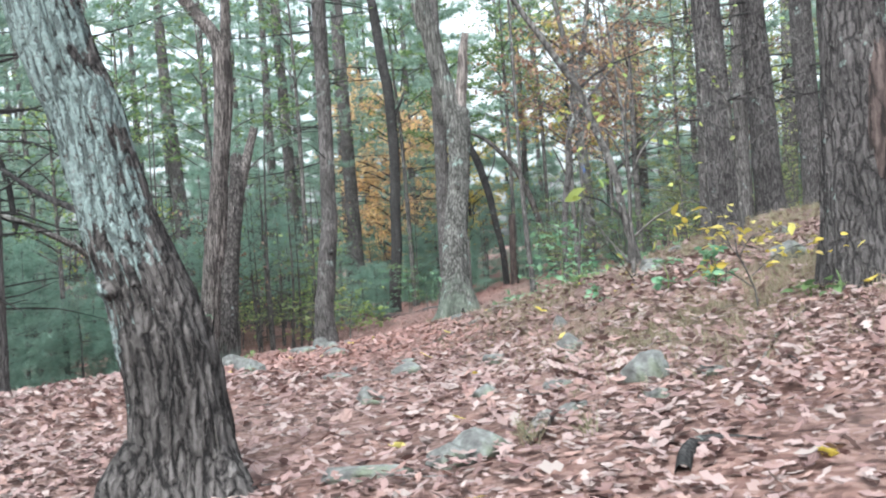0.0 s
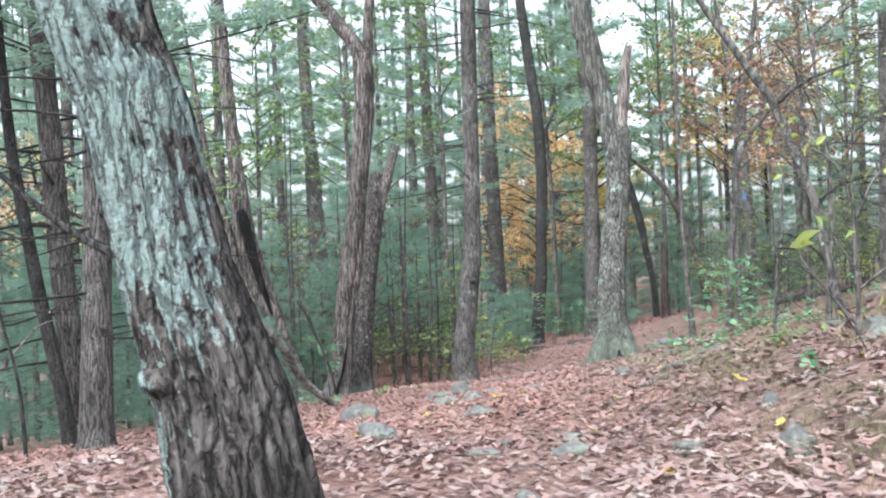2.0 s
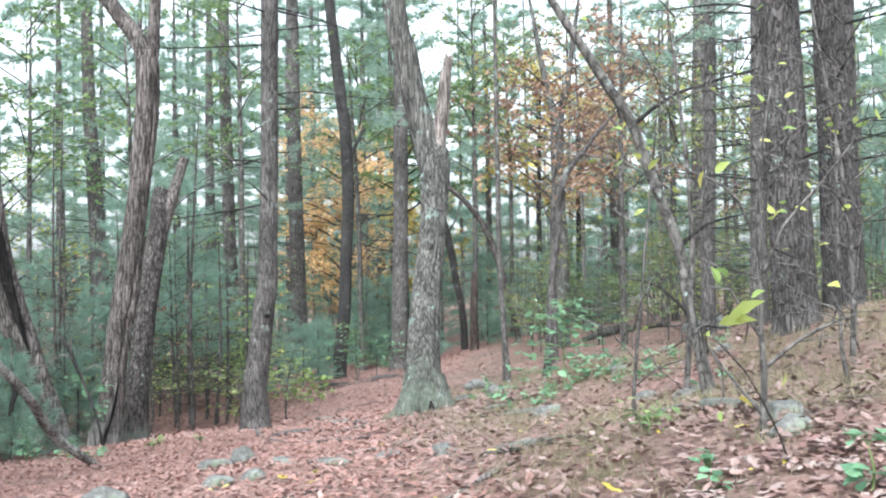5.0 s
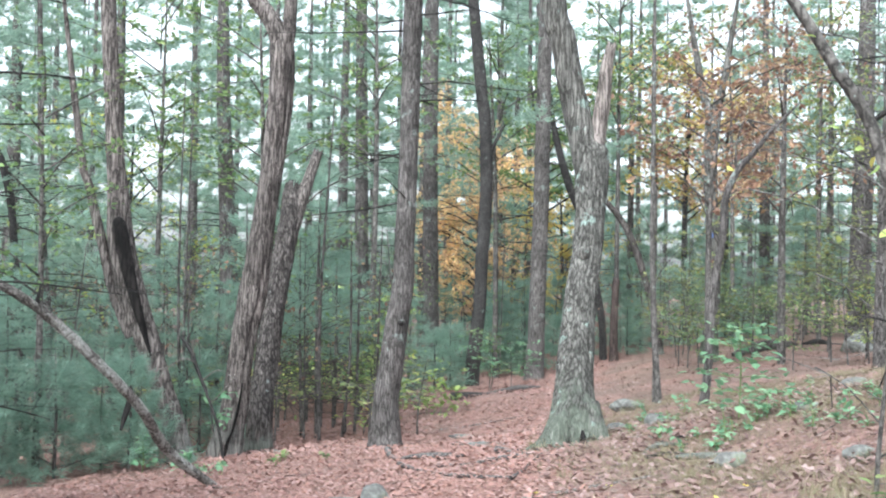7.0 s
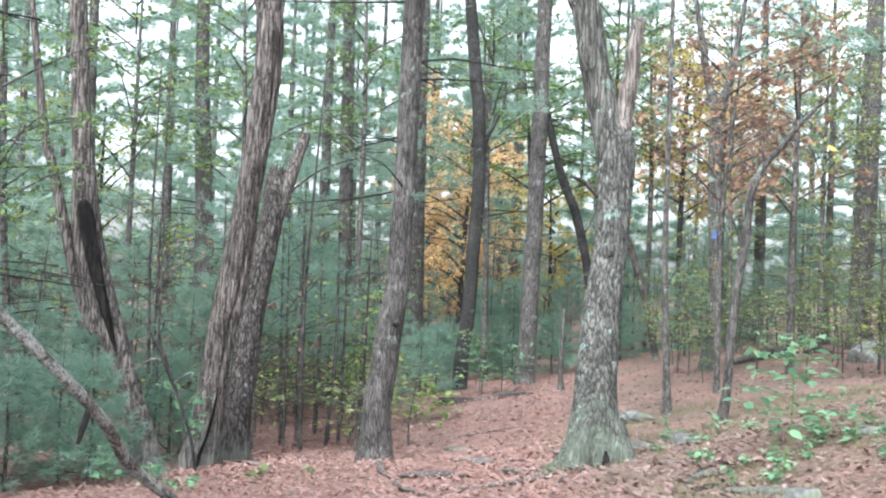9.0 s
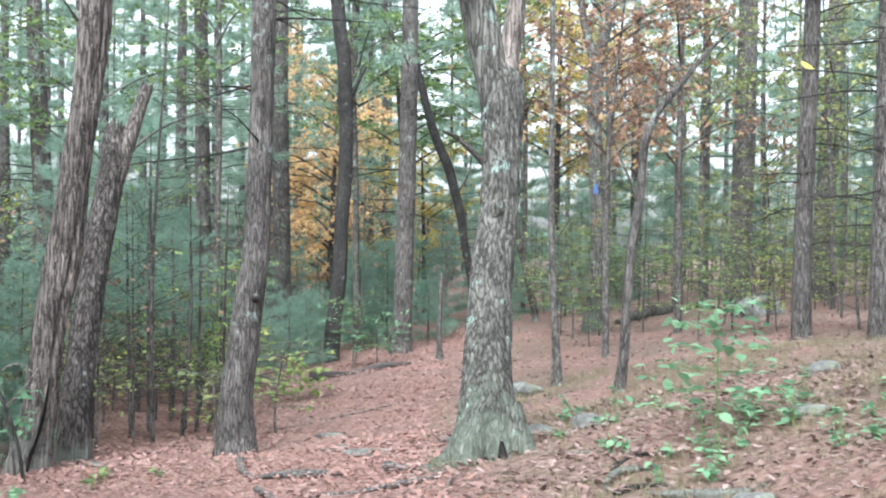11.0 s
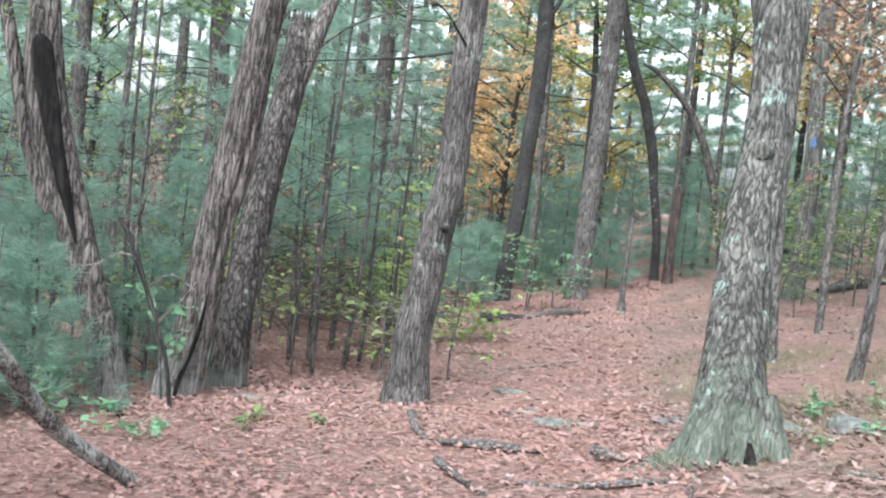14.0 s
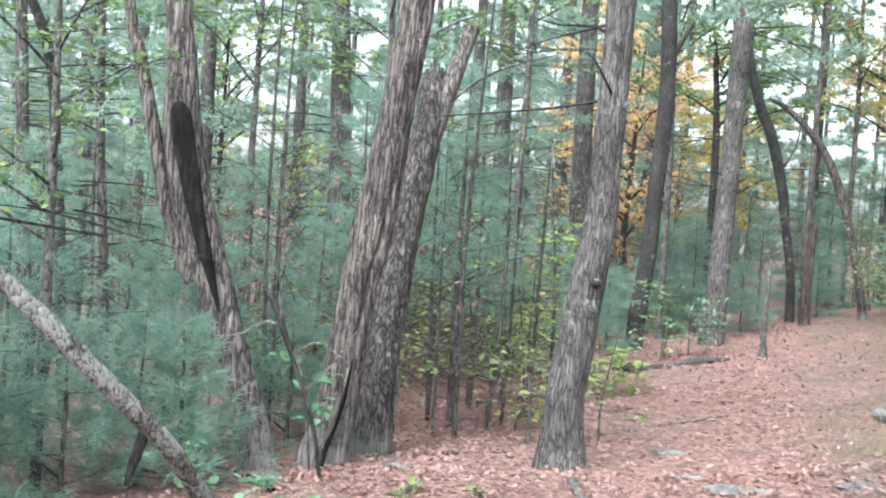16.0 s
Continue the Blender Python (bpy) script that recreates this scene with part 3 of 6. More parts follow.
def pine_crown(parent, axis_at, z0, z1, reach, seed, dead=9, dead0=1.6, live=34, tufts=40, each=7, length=0.22, width=0.0125, rise=(-0.08, 0.18)):
    """Dead lower limbs and live upper boughs round a trunk; axis_at(z) is the trunk's middle."""
    rs = np.random.RandomState(seed)
    twigs, ps, ds = [], [], []
    for k in range(dead):
        z = rs.uniform(dead0, z0 + 1.5)
        a, g, ln = axis_at(z), rs.uniform(0, 6.28), rs.uniform(0.5, 2.3)
        q = np.array([math.cos(g), math.sin(g), 0])
        bow = rs.uniform(-0.15, 0.25)
        line = [(*(a + q * ln * t + np.array([0, 0, bow * ln * t - 0.12 * t * t + rs.normal(0, 0.03)])), 0.016 * (1 - 0.75 * t)) for t in (0, 0.3, 0.65, 1)]
        one = [tube(line, 4, 1.0, cap=False)]
        for _ in range(4):
            t = rs.uniform(0.35, 0.95)
            b = a + q * ln * t + np.array([0, 0, bow * ln * t - 0.12 * t * t])
            g2 = g + rs.choice([-1, 1]) * rs.uniform(0.5, 1.0)
            e2 = b + np.array([math.cos(g2), math.sin(g2), rs.uniform(-0.2, 0.3)]) * ln * 0.35
            one.append(stick([(*b, 0.006), (*e2, 0.002)]))
        mesh_object("branch", *joined(one), BARK_DARK, parent)
    for k in range(live):
        t = k / live
        z = z0 + (z1 - z0) * t
        ln = reach * (1.0 - 0.7 * t) * rs.uniform(0.6, 1.1)
        line, p, d = bough(axis_at(z), k * 2.4 + rs.uniform(-0.4, 0.4), ln, rs.uniform(*rise), rs, int(tufts * ln / 2.2) + 4)
        twigs.append(stick(line))
        ps.append(p)
        ds.append(d)
    tagged(mesh_object("bough_wood", *joined(twigs), BARK_DARK, parent), kind="stuff")
    mesh_object("crown", *needle_tufts(np.vstack(ps), np.vstack(ds), each, length, width, rs), NEEDLE, parent, smooth=False)


def tall_pine(height, radius, z0, seed, label, group="tall pines", **kw):
    rs = np.random.RandomState(seed)
    e = base_of("pine_tree", 0, 0, 0, label, "pine tree", group)
    bend = rs.uniform(-0.03, 0.03, 2)
    trunk = [(0, 0, -0.4, radius * 1.5), (0, 0, 0.25, radius * 1.1), (bend[0] * 3, bend[1] * 3, 3, radius), (bend[0] * 6, 0, 7, radius * 0.8), (0, 0, height, 0.03)]
    mesh_object("trunk", *tube(trunk, 10, 0.7, ridge=0.012, freq=3, along=1.0, seed=seed), BARK_PINE, e)
    pine_crown(e, lambda z: np.array([0.0, 0, z]), z0, height, 3.0, seed, **kw)
    return e


def leafy_tree(name, limbs, mat, count, size, seed, label, category, bark=None, spread=0.35, stem=None, group="", flat=0.5, level=0.6):
    """A broadleaf thing: limbs are lines of (x, y, z, r) from its base, leaves hang along the outer limbs' twigs."""
    rs = np.random.RandomState(seed)
    x, y = limbs[0][0][0], limbs[0][0][1]
    z = gz(x, y)
    e = base_of(name, x, y, z, label, category, group)
    o = np.array([x, y, z])
    local = [[(a - x, b - y, c - z, r) for a, b, c, r in l] for l in limbs]
    mesh_object(stem or "trunk", *tube(local[0], 9, 0.25, lumps=0.1, seed=seed), bark or BARK_SAPLING, e)
    twigs, pts = [], []
    for l in local[1:]:
        mesh_object("limb", *tube(l, 5, 0.3), bark or BARK_SAPLING, e)
        q = curve_points(l, 0.1)[:, :3]
        for _ in range(max(3, int(len(q) * 1.2))):
            k = rs.randint(len(q) // 4, len(q))
            g = q[k] + rs.normal(0, spread, 3) * np.array([1, 1, level])
            twigs.append(stick([(*q[k], 0.005), (*((q[k] + g) / 2 + rs.normal(0, 0.04, 3)), 0.0035), (*g, 0.0015)]))
            for t in (0.35, 0.55, 0.75, 0.9, 1.0, 1.1):
                pts.append(q[k] + (g - q[k]) * t)
    if twigs:
        tagged(mesh_object("twig_spray", *joined(twigs), bark or BARK_SAPLING, e), kind="stuff")
    if pts:
        pts = np.array(pts)
        pick = pts[rs.randint(0, len(pts), count)] + rs.normal(0, 0.05, (count, 3)) * np.array([1, 1, level])
        mesh_object("foliage", *leaf_quads(pick, size, rs, flat, fine=count < 250), mat, e, smooth=False)
    return e


def limbs_up(x, y, z0, z1, radius, reach, n, rs, rise=0.45):
    """A straight stem and n limbs round its upper part."""
    g = gz(x, y)
    out = [[(x, y, g - 0.2, radius * 1.2), (x + rs.normal(0, 0.05), y, g + z0, radius), (x + rs.normal(0, 0.15), y, g + z1, radius * 0.3)]]
    for k in range(n):
        h, a = g + z0 + (z1 - z0) * k / n, rs.uniform(0, 6.28)
        ln = reach * rs.uniform(0.5, 1.0)
        d = np.array([math.cos(a), math.sin(a)]) * ln
        out.append([(x, y, h, radius * 0.4), (x + d[0] * 0.5, y + d[1] * 0.5, h + ln * rise * 0.67, radius * 0.25), (x + d[0], y + d[1], h + ln * rise, 0.006)])
    return out


AXES = {}


def trunk_tree(name, pts, mat, label, category, segs=14, step=0.12, extend=0.0, **kw):
    """A trunk along pts; extend: how far it goes on above its last point."""
    x, y, _, r0 = pts[0]
    z = gz(x, y)
    e = base_of(name, x, y, z, label, category)
    q = [(a - x, b - y, c - z, r) for a, b, c, r in pts]
    if q[0][2] > -0.1:
        q = [(q[0][0], 0, -0.3, r0 * 1.25)] + q
    kw["fine"] = len(q)
    if extend:
        a, b = np.array(q[-2]), np.array(q[-1])
        d = unit((b - a)[:3]) * np.array([0.7, 0.7, 1])
        for t, k in ((0.33, 0.9), (0.66, 0.65), (1.0, 0.25)):
            q.append((*(b[:3] + d * extend * t), b[3] * k))
    mesh_object("trunk", *tube(q, segs, step, **kw), mat, e)
    AXES[e.name] = q
    return e


def axis_fn(e):
    q = np.array(AXES[e.name])
    return lambda z: np.array([np.interp(z, q[:, 2], q[:, 0]), np.interp(z, q[:, 2], q[:, 1]), z])


def limb(e, pts, mat, name="limb", label="", **kw):
    o = np.array(e.location)
    return mesh_object(name, *tube([(a - o[0], b - o[1], c - o[2], r) for a, b, c, r in pts], **kw), mat, e, label=label)


def lean_away(pts, z0=0.4, most=3.3, y_per_m=0.40, x_per_m=0.038):
    """The same line leaning away up the trail above the height z0."""
    out = []
    for x, y, z, r in pts:
        h = min(max(z - z0, 0), most - z0)
        out.append((x + x_per_m * h, y + y_per_m * h, 1.8 + (z - 1.8) * (1 + y_per_m * h / 9.5), r * (1 + y_per_m * h / 9.5)))
    return out


# ---- the trees beside the trail ----
lichen_oak = trunk_tree("oak_tree", [(-1.09, 4.7, 0.26, 0.32), (-1.07, 4.7, 0.42, 0.245), (-1.06, 4.7, 0.54, 0.208), (-1.07, 4.7, 0.76, 0.186), (-1.11, 4.7, 0.98, 0.172), (-1.17, 4.7, 1.2, 0.158), (-1.25, 4.7, 1.43, 0.140), (-1.35, 4.7, 1.88, 0.131), (-1.49, 4.7, 2.33, 0.131)],
                        BARK_LICHEN, "leaning oak trunk with dark furrowed bark and pale green lichen", "oak tree", segs=120, step=0.022, extend=7, ridge=0.02, freq=6.5, along=2.2, lumps=0.06, seed=3, roots=0.55)
v, fc = fallen_leaves(70, -3, 4, 3.5, 14, 0.08, True, 8)
tagged(mesh_object("yellow_leaves", v, fc, LEAF_YELLOW, smooth=False), "a few bright yellow leaves lying on the litter", "leaves", kind="stuff")
limb(lichen_oak, [(-1.22, 4.72, 1.40, 0.022), (-1.42, 4.78, 1.50, 0.016), (-1.62, 4.85, 1.60, 0.012), (-1.95, 4.95, 1.85, 0.006)], BARK_DARK, "branch", "bare dead branch", segs=7, step=0.06, lumps=0.2, seed=2)
limb(lichen_oak, [(-1.20, 4.60, 1.17, 0.05), (-1.27, 4.57, 1.19, 0.045), (-1.31, 4.56, 1.19, 0.022)], BARK_LICHEN, "burl", "knobby branch scar", segs=16, step=0.02, lumps=0.5, seed=7)

limb(lichen_oak, [(-1.03, 4.66, 0.62, 0.10), (-0.93, 4.62, 0.47, 0.10), (-0.84, 4.58, 0.36, 0.085), (-0.74, 4.54, 0.27, 0.05)], BARK_LICHEN, "root", "thick flaring root", segs=40, step=0.02, ridge=0.010, freq=4, along=6, lumps=0.2, seed=8)
limb(lichen_oak, [(-1.18, 4.60, 0.55, 0.09), (-1.27, 4.52, 0.42, 0.08), (-1.34, 4.46, 0.28, 0.05)], BARK_LICHEN, "root", "thick flaring root", segs=36, step=0.02, ridge=0.010, freq=4, along=6, lumps=0.2, seed=9)

oak = trunk_tree("oak_tree", lean_away([(0.19, 18.1, 0.02, 0.37), (0.18, 18.1, 0.2, 0.315), (0.165, 18.1, 0.38, 0.255), (0.145, 18.1, 0.65, 0.208), (0.15, 18.1, 1.02, 0.186), (0.17, 18.1, 1.43, 0.172), (0.2, 18.1, 1.84, 0.158), (0.25, 18.1, 2.24, 0.148), (0.27, 18.1, 2.65, 0.146), (0.28, 18.1, 3.0, 0.16), (0.30, 18.1, 3.22, 0.14), (0.32, 18.1, 3.34, 0.07)]),
                 BARK_OAK, "forked oak trunk with pale ridged bark and a broken stub", "oak tree", segs=96, step=0.03, ridge=0.019, freq=6, along=1.6, lumps=0.08, seed=11, roots=0.9)
limb(oak, lean_away([(0.26, 18.1, 2.95, 0.14), (0.16, 18.1, 3.35, 0.142), (0.02, 18.1, 3.91, 0.132), (-0.08, 18.1, 4.4, 0.130), (-0.21, 18.1, 4.88, 0.128), (-0.5, 18.2, 7.5, 0.10), (-0.4, 18.2, 11, 0.03)]), BARK_OAK, segs=40, step=0.06, ridge=0.011, freq=6, seed=12)
limb(oak, lean_away([(0.29, 18.1, 3.05, 0.12), (0.33, 18.1, 3.38, 0.09), (0.39, 18.1, 3.74, 0.077), (0.43, 18.1, 4.1, 0.064), (0.48, 18.1, 4.31, 0.05)]), WOOD_BARE, "broken_stub", "splintered barkless stub", segs=20, step=0.06, ridge=0.006, freq=5, seed=13, ragged=0.12)
limb(oak, lean_away([(0.19, 17.96, 2.15, 0.06), (0.21, 17.90, 2.2, 0.055), (0.22, 17.87, 2.22, 0.03)]), BARK_OAK, "burl", "swollen knot", segs=16, step=0.02, lumps=0.5, seed=14)

limb(oak, [(0.30, 17.98, 0.62, 0.10), (0.38, 17.9, 0.36, 0.11), (0.46, 17.82, 0.18, 0.09), (0.56, 17.76, 0.05, 0.05)], BARK_OAK, "root", "flaring mossy root", segs=36, step=0.03, ridge=0.010, freq=5, along=4, lumps=0.2, seed=15)
limb(oak, [(0.10, 17.98, 0.60, 0.10), (0.0, 17.88, 0.34, 0.12), (-0.08, 17.78, 0.12, 0.10), (-0.15, 17.72, -0.04, 0.06)], BARK_OAK, "root", "flaring mossy root", segs=36, step=0.03, ridge=0.010, freq=5, along=4, lumps=0.2, seed=16)
# solid black plug on the bark: the hollow's shade is painted, nothing is cut
limb(oak, [(0.25, 17.72, 0.05, 0.045), (0.24, 17.74, 0.20, 0.05), (0.23, 17.80, 0.36, 0.015)], HOLLOW_SHADE, "hollow", "black plug as the shade of a hollow between the roots", segs=10, step=0.03, lumps=0.3, seed=17)

near_pine = trunk_tree("pine_tree", [(-2.19, 21.5, -0.42, 0.262), (-2.18, 21.5, -0.12, 0.205), (-2.18, 21.5, 0.31, 0.172), (-2.11, 21.5, 0.82, 0.159), (-2.05, 21.5, 1.33, 0.154), (-1.98, 21.5, 1.83, 0.141), (-1.97, 21.5, 2.34, 0.131), (-1.95, 21.5, 2.84, 0.129), (-1.94, 21.5, 3.33, 0.128), (-1.93, 21.5, 3.83, 0.126)],
                      BARK_PINE, "straight pine trunk with grey-brown bark beside the trail", "pine tree", segs=48, step=0.05, extend=10, ridge=0.011, freq=7, along=1.5, lumps=0.05, seed=21, roots=0.3)
limb(near_pine, [(-2.0, 21.42, 1.32, 0.05), (-1.97, 21.33, 1.33, 0.04), (-1.96, 21.30, 1.33, 0.02)], BARK_DARK, "knot", "dark branch scar", segs=10, step=0.02, lumps=0.3)

twin = trunk_tree("twin_stemmed_tree", [(-4.34, 21.4, -0.52, 0.235), (-4.27, 21.4, -0.18, 0.187), (-4.21, 21.4, 0.14, 0.17), (-4.15, 21.4, 0.66, 0.162), (-4.1, 21.4, 1.17, 0.165), (-4.0, 21.4, 1.69, 0.175), (-3.92, 21.4, 2.21, 0.165), (-3.86, 21.4, 2.72, 0.145), (-3.78, 21.4, 3.3, 0.145), (-3.69, 21.4, 4.05, 0.16), (-3.66, 21.4, 4.7, 0.16), (-3.68, 21.4, 5.05, 0.15), (-3.7, 21.4, 5.15, 0.08)],
                  BARK_TWIN, "twin-stemmed leaning tree with stringy brown bark and broken stub", "tree", segs=64, step=0.045, ridge=0.022, freq=6.0, along=0.8, lumps=0.12, seed=31, roots=0.3)
limb(twin, [(-3.67, 21.4, 4.95, 0.14), (-3.75, 21.4, 5.25, 0.13), (-3.9, 21.4, 5.5, 0.115), (-4.1, 21.4, 5.76, 0.108), (-4.6, 21.4, 6.6, 0.09), (-4.9, 21.5, 8.5, 0.03)], BARK_TWIN, segs=24, step=0.1, ridge=0.01, freq=4, seed=32)
limb(twin, [(-3.64, 21.4, 4.9, 0.11), (-3.58, 21.4, 5.25, 0.095), (-3.55, 21.4, 5.74, 0.08), (-3.4, 21.4, 7.5, 0.06), (-3.3, 21.4, 9, 0.02)], BARK_TWIN, segs=20, step=0.1, ridge=0.008, freq=4, seed=33)
limb(twin, [(-4.02, 22.1, -0.62, 0.212), (-4.01, 22.1, -0.12, 0.177), (-4.02, 22.3, 0.34, 0.165), (-3.99, 22.63, 1.14, 0.159), (-3.96, 22.86, 1.71, 0.156), (-3.91, 23.08, 2.27, 0.156), (-3.86, 23.26, 2.74, 0.152), (-3.86, 23.41, 3.15, 0.143), (-3.86, 23.47, 3.3, 0.11)], BARK_STEM, "second_stem", "dark broken second stem", segs=48, step=0.05, ridge=0.019, freq=6, along=0.8, seed=34, ragged=0.18, roots=0.2)
limb(twin, [(-3.96, 22.88, 1.75, 0.106), (-3.91, 23.07, 2.23, 0.129), (-3.8, 23.26, 2.73, 0.111), (-3.66, 23.46, 3.3, 0.091), (-3.52, 23.67, 3.86, 0.074)], WOOD_STUB, "broken_stub", "weathered broken stub", segs=24, step=0.06, ridge=0.008, freq=5, seed=35, ragged=0.1)
# black strip laid on the trunk, its colour imitating shade inside the split
limb(twin, [(-4.27, 21.13, -0.5, 0.012), (-4.25, 21.16, -0.32, 0.022), (-4.19, 21.2, -0.14, 0.013), (-4.135, 21.225, 0.1, 0.019), (-4.1, 21.235, 0.32, 0.01), (-4.07, 21.24, 0.5, 0.005)], HOLLOW_SHADE, "crack", "jagged black strip as the shade inside the split at the foot", segs=10, step=0.03, lumps=0.9, seed=36)
limb(twin, [(-4.33, 21.20, -0.55, 0.075), (-4.30, 21.225, -0.36, 0.06), (-4.24, 21.25, -0.12, 0.04), (-4.18, 21.265, 0.14, 0.028)], WOOD_BARE, "bare_wood", "pale bare wood along the split", segs=14, step=0.03, lumps=0.3, ridge=0.006, seed=37)
limb(twin, [(-3.87, 23.21, 2.63, 0.022), (-3.59, 23.38, 3.09, 0.017), (-3.17, 23.49, 3.4, 0.013), (-2.61, 23.55, 3.59, 0.006)], BARK_SAPLING, "branch", segs=5, step=0.1)

dark_tree = trunk_tree("maple_tree", [(-1.40, 33.0, -0.5, 0.17), (-1.38, 33.0, 0.15, 0.164), (-1.26, 33.0, 1.34, 0.148), (-1.22, 33.0, 2.45, 0.143), (-1.15, 33.0, 3.56, 0.143), (-1.15, 33.0, 4.67, 0.143), (-1.20, 33.0, 5.77, 0.14), (-1.28, 33.0, 6.31, 0.138)],
                       BARK_DARK, "slender dark-barked tree with a short side branch", "tree", segs=20, step=0.1, extend=6, ridge=0.007, seed=41)
limb(dark_tree, [(-1.13, 33.0, 4.88, 0.06), (-1.03, 33.0, 5.02, 0.05), (-0.9, 33.0, 5.28, 0.04), (-0.74, 33.0, 5.58, 0.02)], BARK_DARK, "branch", segs=7, step=0.1)
pine_b = trunk_tree("pine_tree", [(0.0, 33.5, -0.32, 0.247), (0.05, 33.5, 0.47, 0.197), (0.06, 33.5, 0.92, 0.191), (0.1, 33.5, 2.61, 0.187), (0.13, 33.5, 4.07, 0.178), (0.16, 33.5, 6.31, 0.165)], BARK_PINE, "straight brown pine trunk at the bend of the trail", "pine tree", segs=22, step=0.12, extend=9, ridge=0.012, seed=42)
pine_c = trunk_tree("pine_tree", [(-2.70, 38.3, -0.3, 0.25), (-2.74, 38.3, 1.67, 0.216), (-2.8, 38.3, 5.07, 0.2), (-2.81, 38.3, 8.81, 0.175)], BARK_PINE, "tall brown pine trunk among young pines", "pine tree", step=0.2, extend=6, ridge=0.012, seed=43)
pine_d = trunk_tree("pine_tree", [(-4.24, 35.5, -0.61, 0.212), (-4.3, 35.5, 2.64, 0.172), (-4.36, 35.5, 5.49, 0.155), (-4.42, 35.5, 9.07, 0.135)], BARK_PINE, "tall slim pine trunk with dead side branches", "pine tree", step=0.2, extend=5, ridge=0.012, seed=44)
pine_e = trunk_tree("pine_tree", [(-6.52, 30.9, -0.65, 0.239), (-6.58, 30.9, 2.1, 0.191), (-6.69, 30.9, 4.29, 0.167), (-6.78, 30.9, 5.75, 0.144), (-6.83, 30.9, 7.96, 0.12)], BARK_PINE, "slightly crooked pine trunk behind the twin tree", "pine tree", step=0.2, extend=5, ridge=0.012, seed=45)
for k, (e, z0, z1) in enumerate(((near_pine, 6.5, 13), (pine_b, 5.2, 14), (pine_c, 4.8, 14), (pine_d, 4.4, 13), (pine_e, 4.8, 12))):
    pine_crown(e, axis_fn(e), z0, z1 - 3, 2.5, 60 + k, dead=22, dead0=2.3 if e is not near_pine else 3.2, live=16)

blaze_tree = trunk_tree("maple_tree", [(3.94, 33.0, 0.2, 0.242), (3.97, 33.0, 0.82, 0.178), (4.02, 33.0, 1.38, 0.165), (4.03, 33.0, 2.48, 0.154), (3.98, 33.0, 3.59, 0.154), (3.94, 33.0, 4.69, 0.154), (3.97, 33.0, 5.79, 0.16), (3.97, 33.0, 5.95, 0.1)], BARK_OAK, "grey trunk with blue and red painted trail marks", "tree", segs=22, step=0.1, ridge=0.01, seed=46, roots=0.3)
limb(blaze_tree, [(3.97, 33.0, 5.7, 0.13), (3.84, 33.0, 6.12, 0.099), (3.72, 33.0, 6.56, 0.088), (3.3, 33, 9, 0.03)], BARK_OAK, segs=12)
limb(blaze_tree, [(3.98, 33.0, 5.7, 0.13), (4.12, 33.0, 6.24, 0.099), (4.22, 33.0, 6.57, 0.088), (4.6, 33, 9, 0.03)], BARK_OAK, segs=12)


def blaze(mat, label, z, hgt):
    """A rough-edged dab of paint, bent round the bark."""
    o = np.array(blaze_tree.location)
    rs = np.random.RandomState(int(z * 10))
    c = np.array([3.99, 33.0, z]) - o
    vs, fs = [], []
    for a in range(6):
        for b in range(5):
            g = -math.pi / 2 - 0.25 + (a - 2.5) * 0.11
            ragged = rs.normal(0, 0.012) if a in (0, 5) or b in (0, 4) else 0
            vs.append((c[0] + 0.17 * math.cos(g) + ragged, c[1] + 0.172 * math.sin(g), c[2] + (b - 2) * hgt / 4 + ragged))
    fs = [[a * 5 + b, (a + 1) * 5 + b, (a + 1) * 5 + b + 1, a * 5 + b + 1] for a in range(5) for b in range(4)]
    mesh_object("paint_mark", vs, fs, mat, blaze_tree, label=label)


blaze(PAINT_BLUE, "blue paint mark", 3.15, 0.2)
blaze(PAINT_RED, "red paint mark", 2.47, 0.13)

split = trunk_tree("split_tree", [(-4.80, 21.0, -0.55, 0.19), (-4.94, 21.0, 0.03, 0.150), (-5.06, 21.0, 0.37, 0.138), (-5.26, 21.0, 0.95, 0.149), (-5.5, 21.0, 1.59, 0.178), (-5.68, 21.0, 2.33, 0.172), (-5.75, 21.0, 3.08, 0.125), (-5.8, 21.0, 3.57, 0.112)], BARK_TWIN, "leaning tree with a long dark hollow in its trunk", "tree", segs=36, step=0.06, extend=5, ridge=0.012, freq=5, along=0.8, lumps=0.12, seed=51)
limb(split, [(-5.50, 21.0, 1.1, 0.09), (-5.72, 21.0, 1.57, 0.082), (-5.90, 21.0, 2.16, 0.07), (-6.13, 21.0, 3.06, 0.058), (-6.26, 21.0, 3.55, 0.053), (-6.6, 21, 6, 0.02)], BARK_TWIN, segs=16, step=0.1, ridge=0.007, seed=52)
# the hollow's depth is only a black tube set into the trunk's face as shade
limb(split, [(-5.20, 20.84, 0.85, 0.012), (-5.33, 20.82, 1.3, 0.05), (-5.45, 20.79, 1.75, 0.072), (-5.58, 20.78, 2.25, 0.085), (-5.64, 20.79, 2.55, 0.085), (-5.67, 20.81, 2.65, 0.04)], HOLLOW_SHADE, "hollow", "long black plug as the shade inside the hollow", segs=12, step=0.05, lumps=0.3, seed=53)

